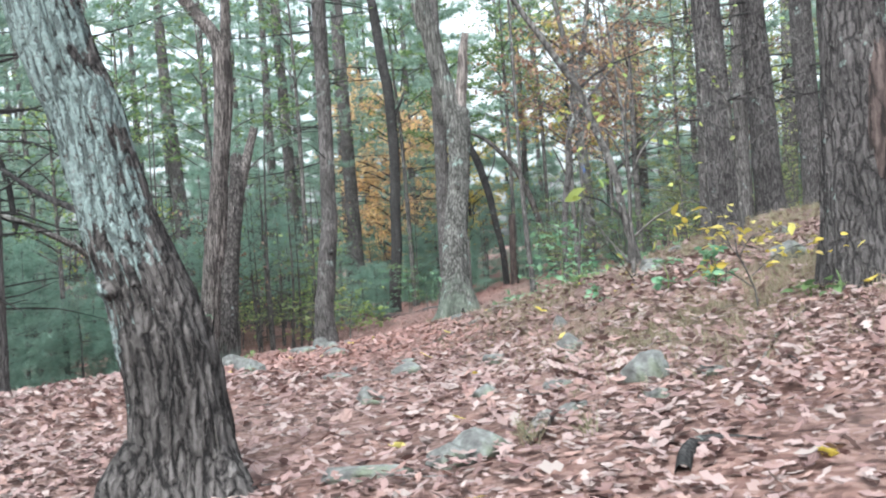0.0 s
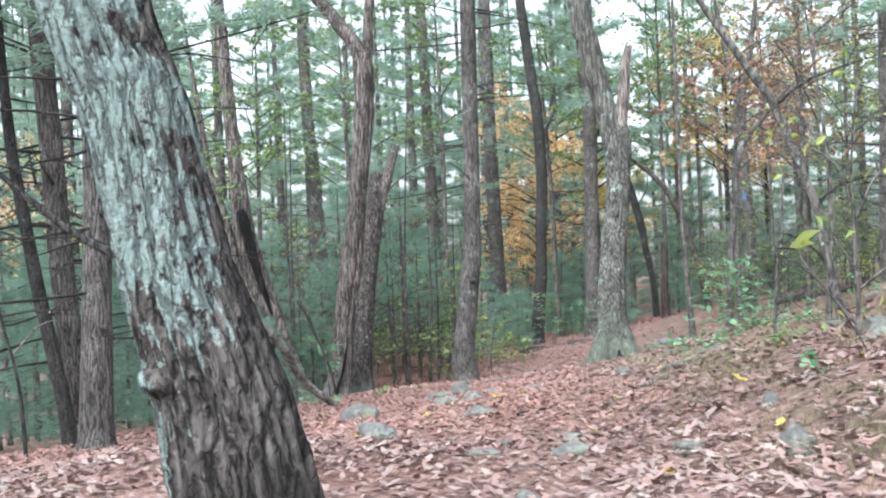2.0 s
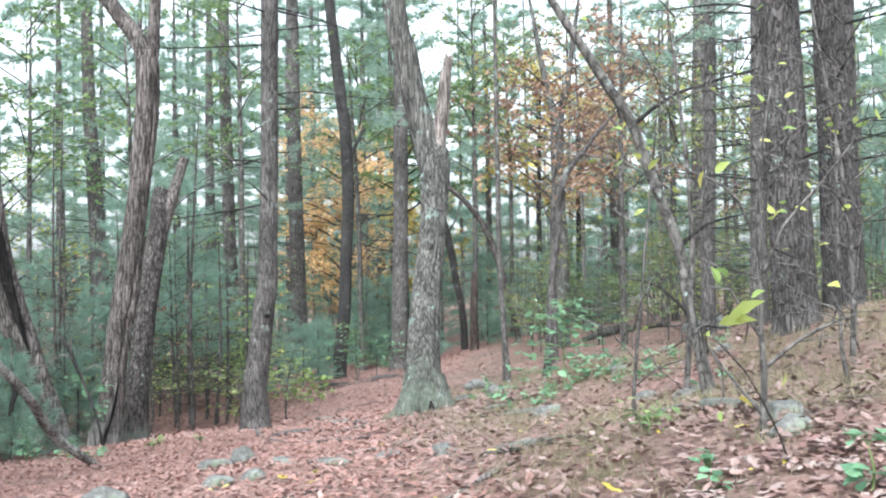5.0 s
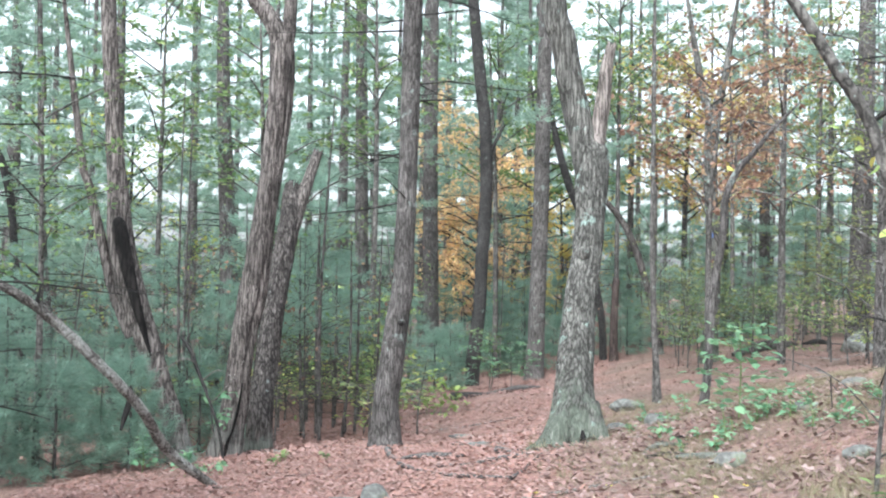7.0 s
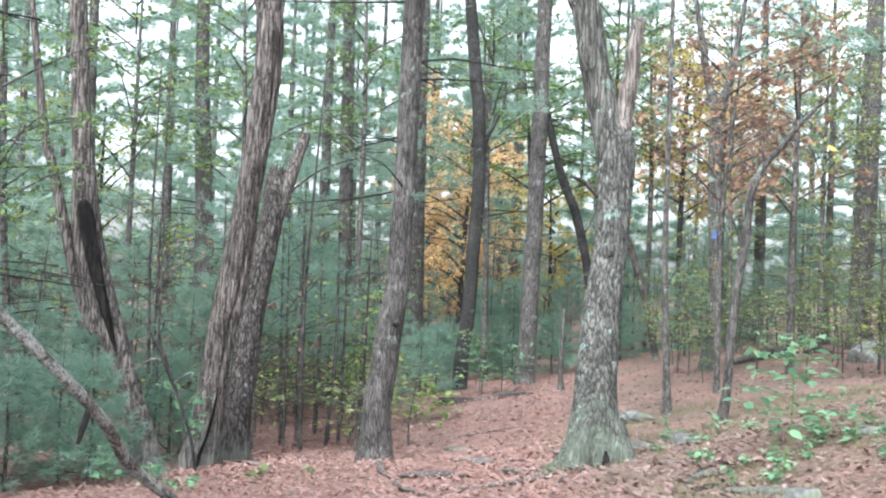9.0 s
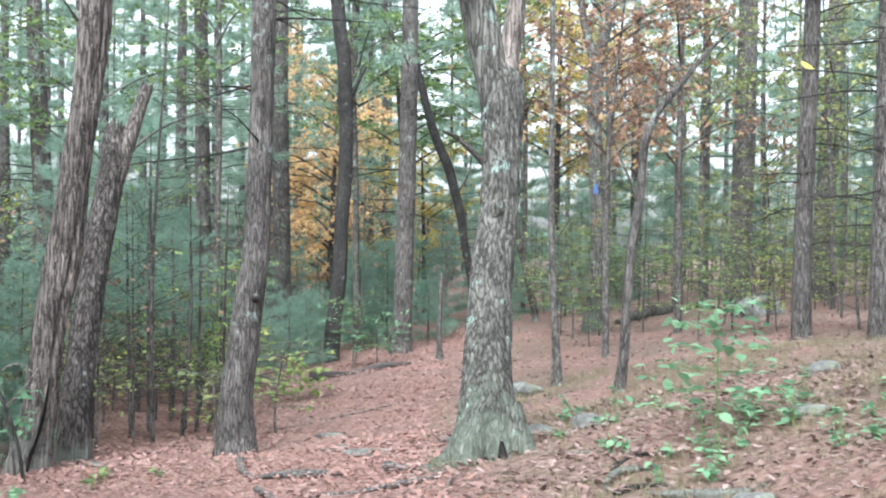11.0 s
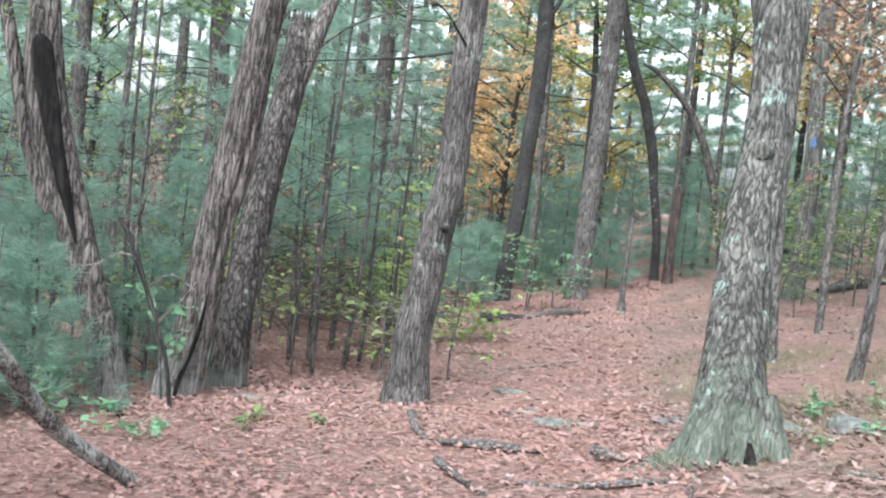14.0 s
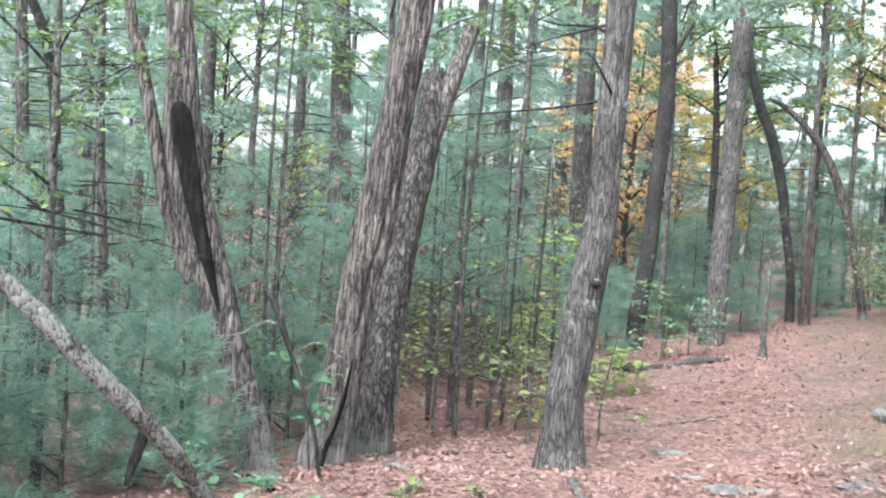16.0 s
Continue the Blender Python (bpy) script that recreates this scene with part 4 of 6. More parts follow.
big_pine = trunk_tree("pine_tree", [(3.46, 14.6, 1.08, 0.275), (3.44, 14.6, 1.35, 0.214), (3.42, 14.6, 1.72, 0.195), (3.41, 14.6, 2.11, 0.19), (3.39, 14.6, 2.86, 0.182), (3.37, 14.6, 3.61, 0.175), (3.36, 14.6, 4.11, 0.17)], BARK_BIG, "thick dark pine trunk on the rise", "pine tree", segs=40, step=0.06, extend=10, ridge=0.012, freq=6, seed=61, roots=0.35)
big_pine_2 = trunk_tree("pine_tree", [(4.27, 15.6, 1.30, 0.227), (4.25, 15.6, 1.66, 0.187), (4.23, 15.6, 2.15, 0.176), (4.22, 15.6, 2.97, 0.165), (4.19, 15.6, 3.79, 0.155), (4.18, 15.6, 4.34, 0.152)], BARK_BIG, "thick dark pine trunk beside its neighbour on the rise", "pine tree", segs=36, step=0.07, extend=10, ridge=0.011, freq=6, seed=62, roots=0.3)
big_pine_3 = trunk_tree("pine_tree", [(6.81, 22.0, 1.0, 0.25), (6.82, 22.0, 2.22, 0.216), (6.79, 22.0, 3.25, 0.205), (6.78, 22.0, 5.31, 0.2)], BARK_BIG, "thick grey pine trunk standing further back", "pine tree", segs=20, step=0.12, extend=9, ridge=0.011, seed=63)
mid_pine = trunk_tree("pine_tree", [(5.69, 26.0, 0.5, 0.16), (5.71, 26.0, 2.11, 0.132), (5.81, 26.0, 4.69, 0.122), (5.86, 26.0, 6.77, 0.108)], BARK_PINE, "slim pine trunk with many dead twigs", "pine tree", step=0.2, extend=6, ridge=0.008, seed=64)
mid_pine_2 = trunk_tree("pine_tree", [(6.01, 24.0, 0.65, 0.17), (6.03, 24.0, 1.87, 0.148), (6.1, 24.0, 4.41, 0.139), (6.14, 24.0, 6.3, 0.125)], BARK_PINE, "slim brown pine trunk behind the rise", "pine tree", step=0.2, extend=6, ridge=0.008, seed=65)
far_pine = trunk_tree("pine_tree", [(8.9, 39.0, 0.6, 0.33), (8.95, 39.0, 2.0, 0.30), (9.05, 39.0, 5.0, 0.27)], BARK_PINE, "large straight pine trunk on the far rise", "pine tree", step=0.2, extend=9, ridge=0.012, seed=66)
far_pine_2 = trunk_tree("pine_tree", [(11.6, 40.5, 0.6, 0.32), (11.7, 40.5, 2.0, 0.28), (11.9, 40.5, 5.0, 0.26)], BARK_PINE, "large pine trunk at the edge of the far rise", "pine tree", step=0.2, extend=9, ridge=0.012, seed=67)
for k, e in enumerate((big_pine, big_pine_2, big_pine_3, mid_pine, mid_pine_2, far_pine, far_pine_2)):
    pine_crown(e, axis_fn(e), 4.6, 9, 2.3, 80 + k, dead=18, dead0=1.3, live=7)

right_oak = trunk_tree("oak_tree", [(2.38, 6.9, 0.80, 0.285), (2.37, 6.9, 0.96, 0.242), (2.37, 6.9, 1.21, 0.206), (2.38, 6.9, 1.54, 0.19), (2.4, 6.9, 1.86, 0.187), (2.42, 6.9, 2.5, 0.18)], BARK_BIG, "thick oak with a patch of bare reddish wood", "oak tree", segs=72, step=0.04, extend=8, ridge=0.016, freq=7, along=1.4, seed=71, roots=0.4)
limb(right_oak, [(2.46, 6.81, 1.35, 0.05), (2.46, 6.80, 1.6, 0.096), (2.47, 6.80, 1.9, 0.105), (2.48, 6.81, 2.2, 0.09), (2.48, 6.84, 2.4, 0.03)], WOOD_RED, "bare_patch", "reddish wood where the bark is gone", segs=18, step=0.05, ridge=0.006, freq=4, seed=72)

left_pines = [
    trunk_tree("pine_tree", [(-4.54, 12.0, -0.01, 0.191), (-4.54, 12.0, 0.2, 0.156), (-4.52, 12.0, 0.72, 0.141), (-4.49, 12.0, 1.5, 0.126), (-4.46, 12.0, 2.56, 0.116), (-4.48, 12.0, 3.72, 0.111)], BARK_PINE, "grey pine trunk below the edge of the slope", "pine tree", segs=32, step=0.07, extend=9, ridge=0.008, freq=6, seed=81),
    trunk_tree("pine_tree", [(-5.32, 13.5, -0.12, 0.16), (-5.36, 13.5, 0.33, 0.132), (-5.47, 13.5, 1.53, 0.12), (-5.56, 13.5, 3.05, 0.115), (-5.66, 13.5, 4.57, 0.109)], BARK_PINE, "pine trunk leaning slightly below the slope", "pine tree", segs=28, step=0.08, extend=8, ridge=0.008, freq=6, seed=82),
    trunk_tree("dead_tree", [(-5.23, 13.0, -0.1, 0.082), (-5.3, 13.0, 0.44, 0.071), (-5.5, 13.0, 1.43, 0.066), (-5.62, 13.0, 2.13, 0.06), (-5.74, 13.0, 2.89, 0.055), (-5.82, 13.0, 3.89, 0.049)], BARK_DARK, "thin dark dead trunk leaning between the pines", "tree", segs=14, step=0.1, extend=3, ridge=0.005, seed=83),
    trunk_tree("pine_tree", [(-5.88, 12.5, -0.16, 0.126), (-5.89, 12.5, 0.45, 0.1), (-5.91, 12.5, 1.57, 0.089), (-5.94, 12.5, 2.69, 0.079), (-5.96, 12.5, 3.81, 0.074)], BARK_PINE, "slender pine trunk with dead twigs", "pine tree", segs=24, step=0.1, extend=7, ridge=0.006, seed=84),
    trunk_tree("pine_tree", [(-8.57, 24.0, -0.9, 0.106), (-8.69, 24.0, 1.36, 0.08), (-8.81, 24.0, 3.0, 0.075), (-8.88, 24.0, 3.98, 0.066)], BARK_PINE, "thin pine trunk among young pines", "pine tree", step=0.15, extend=6, ridge=0.006, seed=85),
    trunk_tree("crooked_tree", [(-8.31, 24.5, -0.9, 0.077), (-8.49, 24.5, 1.37, 0.066), (-8.62, 24.5, 2.52, 0.064), (-8.67, 24.5, 3.06, 0.064), (-8.82, 24.5, 3.67, 0.064), (-9.05, 24.5, 4.17, 0.058)], BARK_DARK, "thin crooked dark trunk", "tree", step=0.12, extend=3, ridge=0.005, seed=86),
    trunk_tree("pine_tree", [(-8.47, 26.0, -0.8, 0.079), (-8.6, 26.0, 1.21, 0.064), (-8.71, 26.0, 2.48, 0.057), (-8.79, 26.0, 3.98, 0.057)], BARK_PINE, "thin pine trunk deep in the wood", "pine tree", step=0.15, extend=5, ridge=0.005, seed=87),
]
for z, dx in ((1.2, 0.5), (1.9, -0.6), (2.6, 0.4)):
    limb(left_pines[2], [(-5.23 - 0.17 * z, 13.0, z, 0.016), (-5.23 - 0.17 * z + dx * 0.5, 12.9, z + 0.15, 0.01), (-5.23 - 0.17 * z + dx, 12.8, z + 0.2, 0.004)], BARK_SAPLING, "branch", segs=5)
for k in (0, 1, 3, 4, 6):
    e = left_pines[k]
    pine_crown(e, axis_fn(e), 3.7, 8, 1.9, 100 + k, dead=30, dead0=0.8, live=16)

# ---- slender, bent and broken stems ----
arch = trunk_tree("arched_sapling", [(2.18, 22.5, 0.16, 0.079), (2.24, 22.5, 0.66, 0.061), (2.28, 22.5, 1.4, 0.058), (2.34, 22.5, 2.01, 0.058), (2.43, 22.5, 2.57, 0.055), (2.47, 22.5, 3.12, 0.052), (2.62, 22.5, 3.5, 0.046), (2.88, 22.5, 3.81, 0.037), (3.12, 22.5, 4.12, 0.03), (3.5, 22.5, 4.5, 0.01)], BARK_PINE, "grey sapling arching over to one side", "sapling", segs=14, step=0.08, lumps=0.08, seed=90)
sap = trunk_tree("sapling", [(1.77, 24.4, 0.05, 0.084), (1.74, 24.4, 0.75, 0.052), (1.7, 24.4, 1.52, 0.049), (1.67, 24.4, 2.57, 0.042), (1.67, 24.4, 3.63, 0.038), (1.67, 24.4, 4.67, 0.035)], BARK_SAPLING, "straight thin grey sapling", "sapling", segs=12, step=0.1, extend=3, lumps=0.08, seed=91)
bent = trunk_tree("bent_tree", [(1.88, 37.0, 0.0, 0.104), (1.81, 37.0, 1.1, 0.098), (1.64, 37.0, 2.05, 0.098), (1.53, 37.0, 2.75, 0.111), (1.25, 37.0, 3.81, 0.118), (1.0, 37.0, 4.39, 0.108), (0.69, 37.0, 5.33, 0.095), (0.48, 37.0, 6.27, 0.08)], BARK_DARK, "dark bent trunk leaning aside", "tree", segs=12, step=0.12, extend=2, lumps=0.15, seed=92)
bent_2 = trunk_tree("bent_tree", [(3.33, 37.0, 0.35, 0.095), (3.05, 37.0, 1.67, 0.088), (2.74, 37.0, 2.72, 0.092), (2.39, 37.0, 3.52, 0.086), (1.95, 37.0, 4.09, 0.074), (1.45, 37.0, 4.54, 0.061), (1.1, 37.0, 4.70, 0.03)], BARK_STEM, "bowed grey trunk with a drooping tip", "tree", segs=12, step=0.12, lumps=0.15, seed=93)
trunk_tree("snag", [(2.1, 36.5, 0.0, 0.125), (2.09, 36.5, 0.91, 0.10), (2.14, 36.5, 2.08, 0.092)], WOOD_RED, "broken reddish snag beside the bent trunk", "dead tree", segs=14, step=0.12, ridge=0.01, seed=94, ragged=0.2)
trunk_tree("dead_sapling", [(0.65, 31.0, -0.23, 0.10), (0.65, 31.0, 0.0, 0.058), (0.64, 31.0, 0.33, 0.047), (0.67, 31.0, 1.44, 0.025)], BARK_SAPLING, "short dead sapling stem beside the trail", "sapling", segs=9, step=0.1, lumps=0.15, seed=95)
lean = trunk_tree("leaning_sapling", [(1.96, 12.1, 0.80, 0.056), (1.89, 12.1, 1.19, 0.041), (1.82, 12.1, 1.49, 0.038), (1.78, 12.1, 1.83, 0.038), (1.68, 12.1, 2.13, 0.037), (1.57, 12.1, 2.43, 0.037), (1.45, 12.1, 2.77, 0.036), (1.28, 12.1, 3.04, 0.035), (1.12, 12.1, 3.3, 0.032), (0.97, 12.1, 3.53, 0.029), (0.5, 12.1, 4.3, 0.01)], BARK_SAPLING, "grey sapling leaning strongly with lichen spots", "sapling", segs=18, step=0.06, lumps=0.08, seed=96)
limb(lean, [(1.77, 12.1, 1.9, 0.016), (1.95, 12.05, 2.05, 0.012), (2.25, 12, 2.12, 0.005)], BARK_DARK, "branch", segs=5)
limb(lean, [(1.47, 12.1, 2.75, 0.018), (1.75, 12.0, 2.95, 0.012), (2.3, 11.9, 3.1, 0.005)], BARK_DARK, "branch", segs=5)
limb(lean, [(1.85, 12.1, 1.4, 0.014), (1.6, 12.0, 1.62, 0.009), (1.35, 11.9, 1.68, 0.004)], BARK_DARK, "branch", segs=5)

for e, a, b, c in ((sap, (1.69, 24.4, 1.9, 0.012), (1.85, 24.3, 2.2, 0.008), (2.1, 24.2, 2.5, 0.003)), (sap, (1.67, 24.4, 2.7, 0.012), (1.5, 24.3, 3.0, 0.008), (1.15, 24.2, 3.2, 0.003)), (arch, (2.4, 22.5, 2.4, 0.02), (2.25, 22.4, 2.75, 0.014), (2.05, 22.4, 3.2, 0.005)),
                   (arch, (2.62, 22.5, 3.5, 0.02), (2.6, 22.4, 3.9, 0.012), (2.75, 22.3, 4.4, 0.005)), (bent, (1.45, 37, 3.2, 0.03), (1.75, 37, 3.8, 0.02), (1.8, 37, 4.6, 0.006)), (bent_2, (2.74, 37, 2.8, 0.03), (2.5, 37, 3.1, 0.02), (2.2, 37, 3.2, 0.006))):
    limb(e, [a, b, c], BARK_SAPLING, "branch", segs=6, step=0.1)

fallen = base_of("fallen_branch", -3.43, 17.5, gz(-3.43, 17.5), "long weathered fallen branch propped against the pines", "branch")
limb(fallen, [(-3.3, 17.6, -0.42, 0.043), (-3.43, 17.5, -0.3, 0.048), (-3.8, 16.89, 0.16, 0.048), (-3.94, 16.39, 0.63, 0.044), (-4.2, 16.0, 1.05, 0.043), (-4.69, 15.72, 1.57, 0.039), (-5.25, 15.56, 1.91, 0.034), (-5.7, 15.5, 2.13, 0.028), (-6.3, 15.0, 2.5, 0.019), (-5.9, 13.7, 2.9, 0.009)], BARK_PROP, "stem", segs=28, step=0.03, lumps=0.3, ridge=0.006, freq=9, along=3, seed=97)
limb(fallen, [(-4.02, 16.3, 0.70, 0.03), (-4.06, 16.27, 0.55, 0.026), (-4.08, 16.25, 0.44, 0.012)], BARK_DARK, "twig_stub", segs=7, step=0.04, lumps=0.3)
limb(fallen, [(-4.69, 15.72, 1.58, 0.022), (-4.66, 15.70, 1.70, 0.014), (-4.65, 15.70, 1.76, 0.006)], BARK_DARK, "twig_stub", segs=7, step=0.04)


def ground_line(name, pts, mat, label, category, r, seed, **kw):
    """A branch or root lying on the forest floor along (x, y)."""
    x, y = pts[0]
    e = base_of(name, x, y, gz(x, y), label, category)
    n = len(pts)
    limb(e, [(a, b, gz(a, b) + r * (0.6 + 0.45 * math.sin(k * 2.1 + seed)), r * (0.75 + 0.3 * math.sin(k * 1.7 + seed) - (0.5 if k == n - 1 else 0))) for k, (a, b) in enumerate(pts)], mat, "stem", segs=10, step=0.06, lumps=0.25, seed=seed, **kw)
    return e


ground_line("root", [(-2.04, 20.4), (-1.95, 19.75), (-1.79, 19.25), (-1.58, 18.97), (-1.31, 18.85), (-0.96, 18.67)], BARK_ROOT, "bent grey root lying across the trail", "root", 0.042, 1)
ground_line("fallen_branch", [(-0.66, 18.45), (-0.45, 18.25), (-0.27, 18.16)], BARK_ROOT, "short grey branch on the trail", "branch", 0.042, 2)
ground_line("fallen_branch", [(-1.24, 17.54), (-0.95, 17.4), (-0.6, 17.29), (-0.3, 17.35)], BARK_ROOT, "half-buried grey branch near the oak", "branch", 0.03, 3)
ground_line("fallen_branch", [(-1.6, 29.5), (-0.9, 29.9), (-0.4, 30.3), (0.12, 31.0)], BARK_ROOT, "fallen branch across the trail edge", "branch", 0.07, 4)
ground_line("fallen_branch", [(-1.7, 29.3), (-1.2, 29.3), (-0.8, 29.4)], BARK_DARK, "dark broken branch end", "branch", 0.08, 14)
ground_line("fallen_log", [(4.68, 34.1), (5.4, 34.8), (6.1, 35.7), (6.9, 36.8)], BARK_STEM, "brown fallen log on the slope", "log", 0.13, 5)
ground_line("fallen_branch", [(6.9, 36.6), (7.4, 37.2), (7.6, 36.6), (7.9, 36.2)], BARK_DARK, "curved dark branch end", "branch", 0.07, 6)
ground_line("fallen_branch", [(0.62, 15.5), (0.8, 15.6), (1.0, 15.5)], BARK_DARK, "dark rotting branch among leaves", "branch", 0.02, 7)
ground_line("fallen_branch", [(0.77, 16.27), (0.9, 16.5), (1.02, 16.62), (1.16, 16.4), (1.35, 16.5)], BARK_DARK, "crooked dark stick among leaves", "branch", 0.02, 8)
ground_line("fallen_branch", [(0.62, 15.65), (0.66, 15.9), (0.82, 16.12), (1.05, 16.05)], BARK_STEM, "curled dark root end among leaves", "branch", 0.026, 17)
ground_line("fallen_branch", [(0.8, 15.4), (1.0, 15.1), (1.25, 15.0), (1.5, 15.2)], BARK_STEM, "rotting brown branch half under leaves", "branch", 0.03, 18)
ground_line("fallen_branch", [(-1.6, 24.0), (-1.0, 24.6), (-0.3, 25.0)], BARK_FALLEN, "thin stick lying on the leaves", "branch", 0.022, 9)
ground_line("fallen_branch", [(-0.9, 13.4), (-0.3, 13.7), (0.5, 14.1)], BARK_FALLEN, "grey stick half under leaves", "branch", 0.03, 10)
ground_line("fallen_branch", [(1.3, 5.2), (1.6, 5.9), (1.9, 6.4)], BARK_FALLEN, "thin pale stick on the leaves", "branch", 0.012, 11)
ground_line("root", [(0.28, 4.75), (0.36, 4.95), (0.42, 5.15)], BARK_FALLEN, "pale weathered root beside mossy stones", "root", 0.035, 12)
ground_line("root", [(0.72, 3.9), (0.80, 4.15), (0.95, 4.25), (1.05, 4.1)], BARK_DARK, "dark curved root in the leaves", "root", 0.03, 13)

for k, (pts, r, mat, lb) in enumerate((([(-1.7, 18.3), (-1.3, 17.0), (-0.9, 15.9), (-0.5, 15.1)], 0.03, BARK_ROOT, "long grey root along the trail"), ([(-0.5, 15.2), (-0.35, 16.2), (-0.2, 17.2)], 0.026, BARK_ROOT, "grey root leading to the oak"),
                                       ([(-0.3, 9.7), (0.0, 10.0), (0.25, 10.3), (0.5, 10.7)], 0.018, BARK_FALLEN, "pale stick across the bank's edge"), ([(0.3, 11.25), (0.45, 11.1), (0.7, 11.0), (0.95, 10.6)], 0.03, BARK_STEM, "dark branch half buried in the bank"),
                                       ([(1.2, 10.9), (1.45, 11.0), (1.75, 11.1)], 0.025, BARK_STEM, "dark crooked branch by the sapling"), ([(1.5, 10.5), (1.6, 10.2), (1.8, 9.8)], 0.04, BARK_STEM, "rotting log end in the leaves"),
                                       ([(-0.7, 10.2), (-0.5, 10.4), (-0.35, 10.75)], 0.014, BARK_DARK, "short dark stick on the trail"), ([(-0.9, 11.1), (-0.7, 11.3), (-0.55, 11.25)], 0.02, BARK_ROOT, "short root on the trail"),
                                       ([(-3.0, 23.4), (-2.7, 23.6), (-2.3, 23.5)], 0.014, BARK_FALLEN, "thin pale stick on the needles"), ([(0.5, 17.4), (0.7, 17.2), (0.85, 17.0)], 0.02, BARK_STEM, "dark stick beside the oak"))):
    ground_line("root" if "root" in lb else "fallen_branch", pts, mat, lb, "root" if "root" in lb else "branch", r, 40 + k)


def dead_stick(x, y, pts, twigs, label):
    """A dead crooked stem with pale bare twigs."""
    e = base_of("dead_sapling", x, y, gz(x, y), label, "sapling")
    limb(e, pts, BARK_DARK, "stem", segs=8, step=0.05, lumps=0.25, seed=5)
    for tw in twigs:
        limb(e, tw, BARK_FALLEN, "twig", segs=5, step=0.08, lumps=0.2, seed=6)


dead_stick(-4.12, 20.5, [(-4.12, 20.5, -0.5, 0.02), (-4.20, 20.5, -0.05, 0.02), (-4.30, 20.5, 0.25, 0.02), (-4.40, 20.5, 0.5, 0.021), (-4.50, 20.5, 0.74, 0.026), (-4.58, 20.5, 0.95, 0.03), (-4.72, 20.5, 1.14, 0.014)],
           [[(-4.55, 20.5, 0.86, 0.012), (-4.53, 20.4, 1.1, 0.007)], [(-4.53, 20.5, 0.8, 0.012), (-4.64, 20.4, 0.86, 0.010), (-4.85, 20.38, 0.74, 0.007), (-5.1, 20.35, 0.70, 0.003)],
            [(-4.42, 20.5, 0.58, 0.010), (-4.2, 20.4, 0.72, 0.007), (-3.95, 20.3, 0.62, 0.003)], [(-4.3, 20.5, 0.3, 0.009), (-4.1, 20.4, 0.5, 0.006), (-3.85, 20.3, 0.85, 0.003)]],
           "dead crooked sapling with pale bare twigs")
dead_stick(-5.0, 11.6, [(-5.0, 11.6, -0.3, 0.02), (-5.05, 11.6, 0.6, 0.016), (-5.2, 11.55, 1.4, 0.011), (-5.15, 11.5, 2.1, 0.005)],
           [[(-5.1, 11.6, 0.9, 0.009), (-4.8, 11.5, 1.15, 0.006), (-4.5, 11.4, 1.2, 0.003)], [(-5.2, 11.55, 1.4, 0.008), (-5.5, 11.5, 1.6, 0.005), (-5.8, 11.4, 1.55, 0.003)], [(-5.05, 11.6, 0.5, 0.008), (-5.4, 11.5, 0.7, 0.005), (-5.6, 11.4, 0.95, 0.003)]],
           "thin dead sapling with pale twigs below the slope")
ground_line("fallen_branch", [(-4.36, 19.94), (-4.6, 20.3), (-4.82, 20.72), (-5.3, 21.2)], BARK_DARK, "thin dark branch lying on needles", "branch", 0.022, 15)
ground_line("fallen_branch", [(-3.3, 22.2), (-2.95, 22.35), (-2.7, 22.3)], BARK_DARK, "dark stick between two trunks", "branch", 0.022, 16)

# ---- small twigs strewn over the floor ----
rs = np.random.RandomState(91)
twigs = []
for _ in range(520):
    x, y, a, ln, r = rs.uniform(-5, 6), rs.uniform(2.5, 30), rs.uniform(0, 6.28), rs.uniform(0.08, 0.42), rs.uniform(0.002, 0.006)
    line = []
    for t in (0.0, 0.4, 0.7, 1.0):
        px, py = x + math.cos(a) * ln * t + rs.normal(0, 0.012), y + math.sin(a) * ln * t + rs.normal(0, 0.012)
        line.append((px, py, gz(px, py) + 0.035 + rs.uniform(0, 0.02), r * (1 - 0.5 * t)))
    twigs.append(stick(line))
tagged(mesh_object("fallen_twigs", *joined(twigs), BARK_ROOT), "thin dead twigs strewn over the leaf litter", "twigs", kind="stuff")

# ---- stones ----
def stone(x, y, sx, sy, sz, seed, label, sink=0.35, turn=0.0):
    bm = bmesh.new()
    bmesh.ops.create_icosphere(bm, subdivisions=4, radius=1)
    rq = random.Random(seed)
    cuts = [(Vector((rq.uniform(-1, 1), rq.uniform(-1, 1), rq.uniform(-0.2, 1))).normalized(), rq.uniform(0.45, 0.8)) for _ in range(7)]
    for v in bm.verts:
        c = v.co.copy()
        k = 1 + 0.30 * noise.noise(c * 1.1 + Vector((seed * 3.7, 0, 0))) + 0.12 * noise.noise(c * 2.7 + Vector((0, seed, 0))) + 0.04 * noise.noise(c * 7)
        c = c * k
        for nrm, dist in cuts:
            over = c.dot(nrm) - dist
            if over > 0:
                c = c - nrm * over * 0.9
        v.co = Vector((c.x * sx, c.y * sy, max(c.z, -0.9) * sz))
    me = bpy.data.meshes.new("stone")
    bm.to_mesh(me)
    bm.free()
    me.materials.append(ROCK)
    me.polygons.foreach_set("use_smooth", [True] * len(me.polygons))
    ob = new("stone", me)
    ob.matrix_world = pose(x, y, gz(x, y) + sz * (1 - 2 * sink), 0, 0, turn)
    return tagged(ob, label, "stone", "stones on the forest floor")


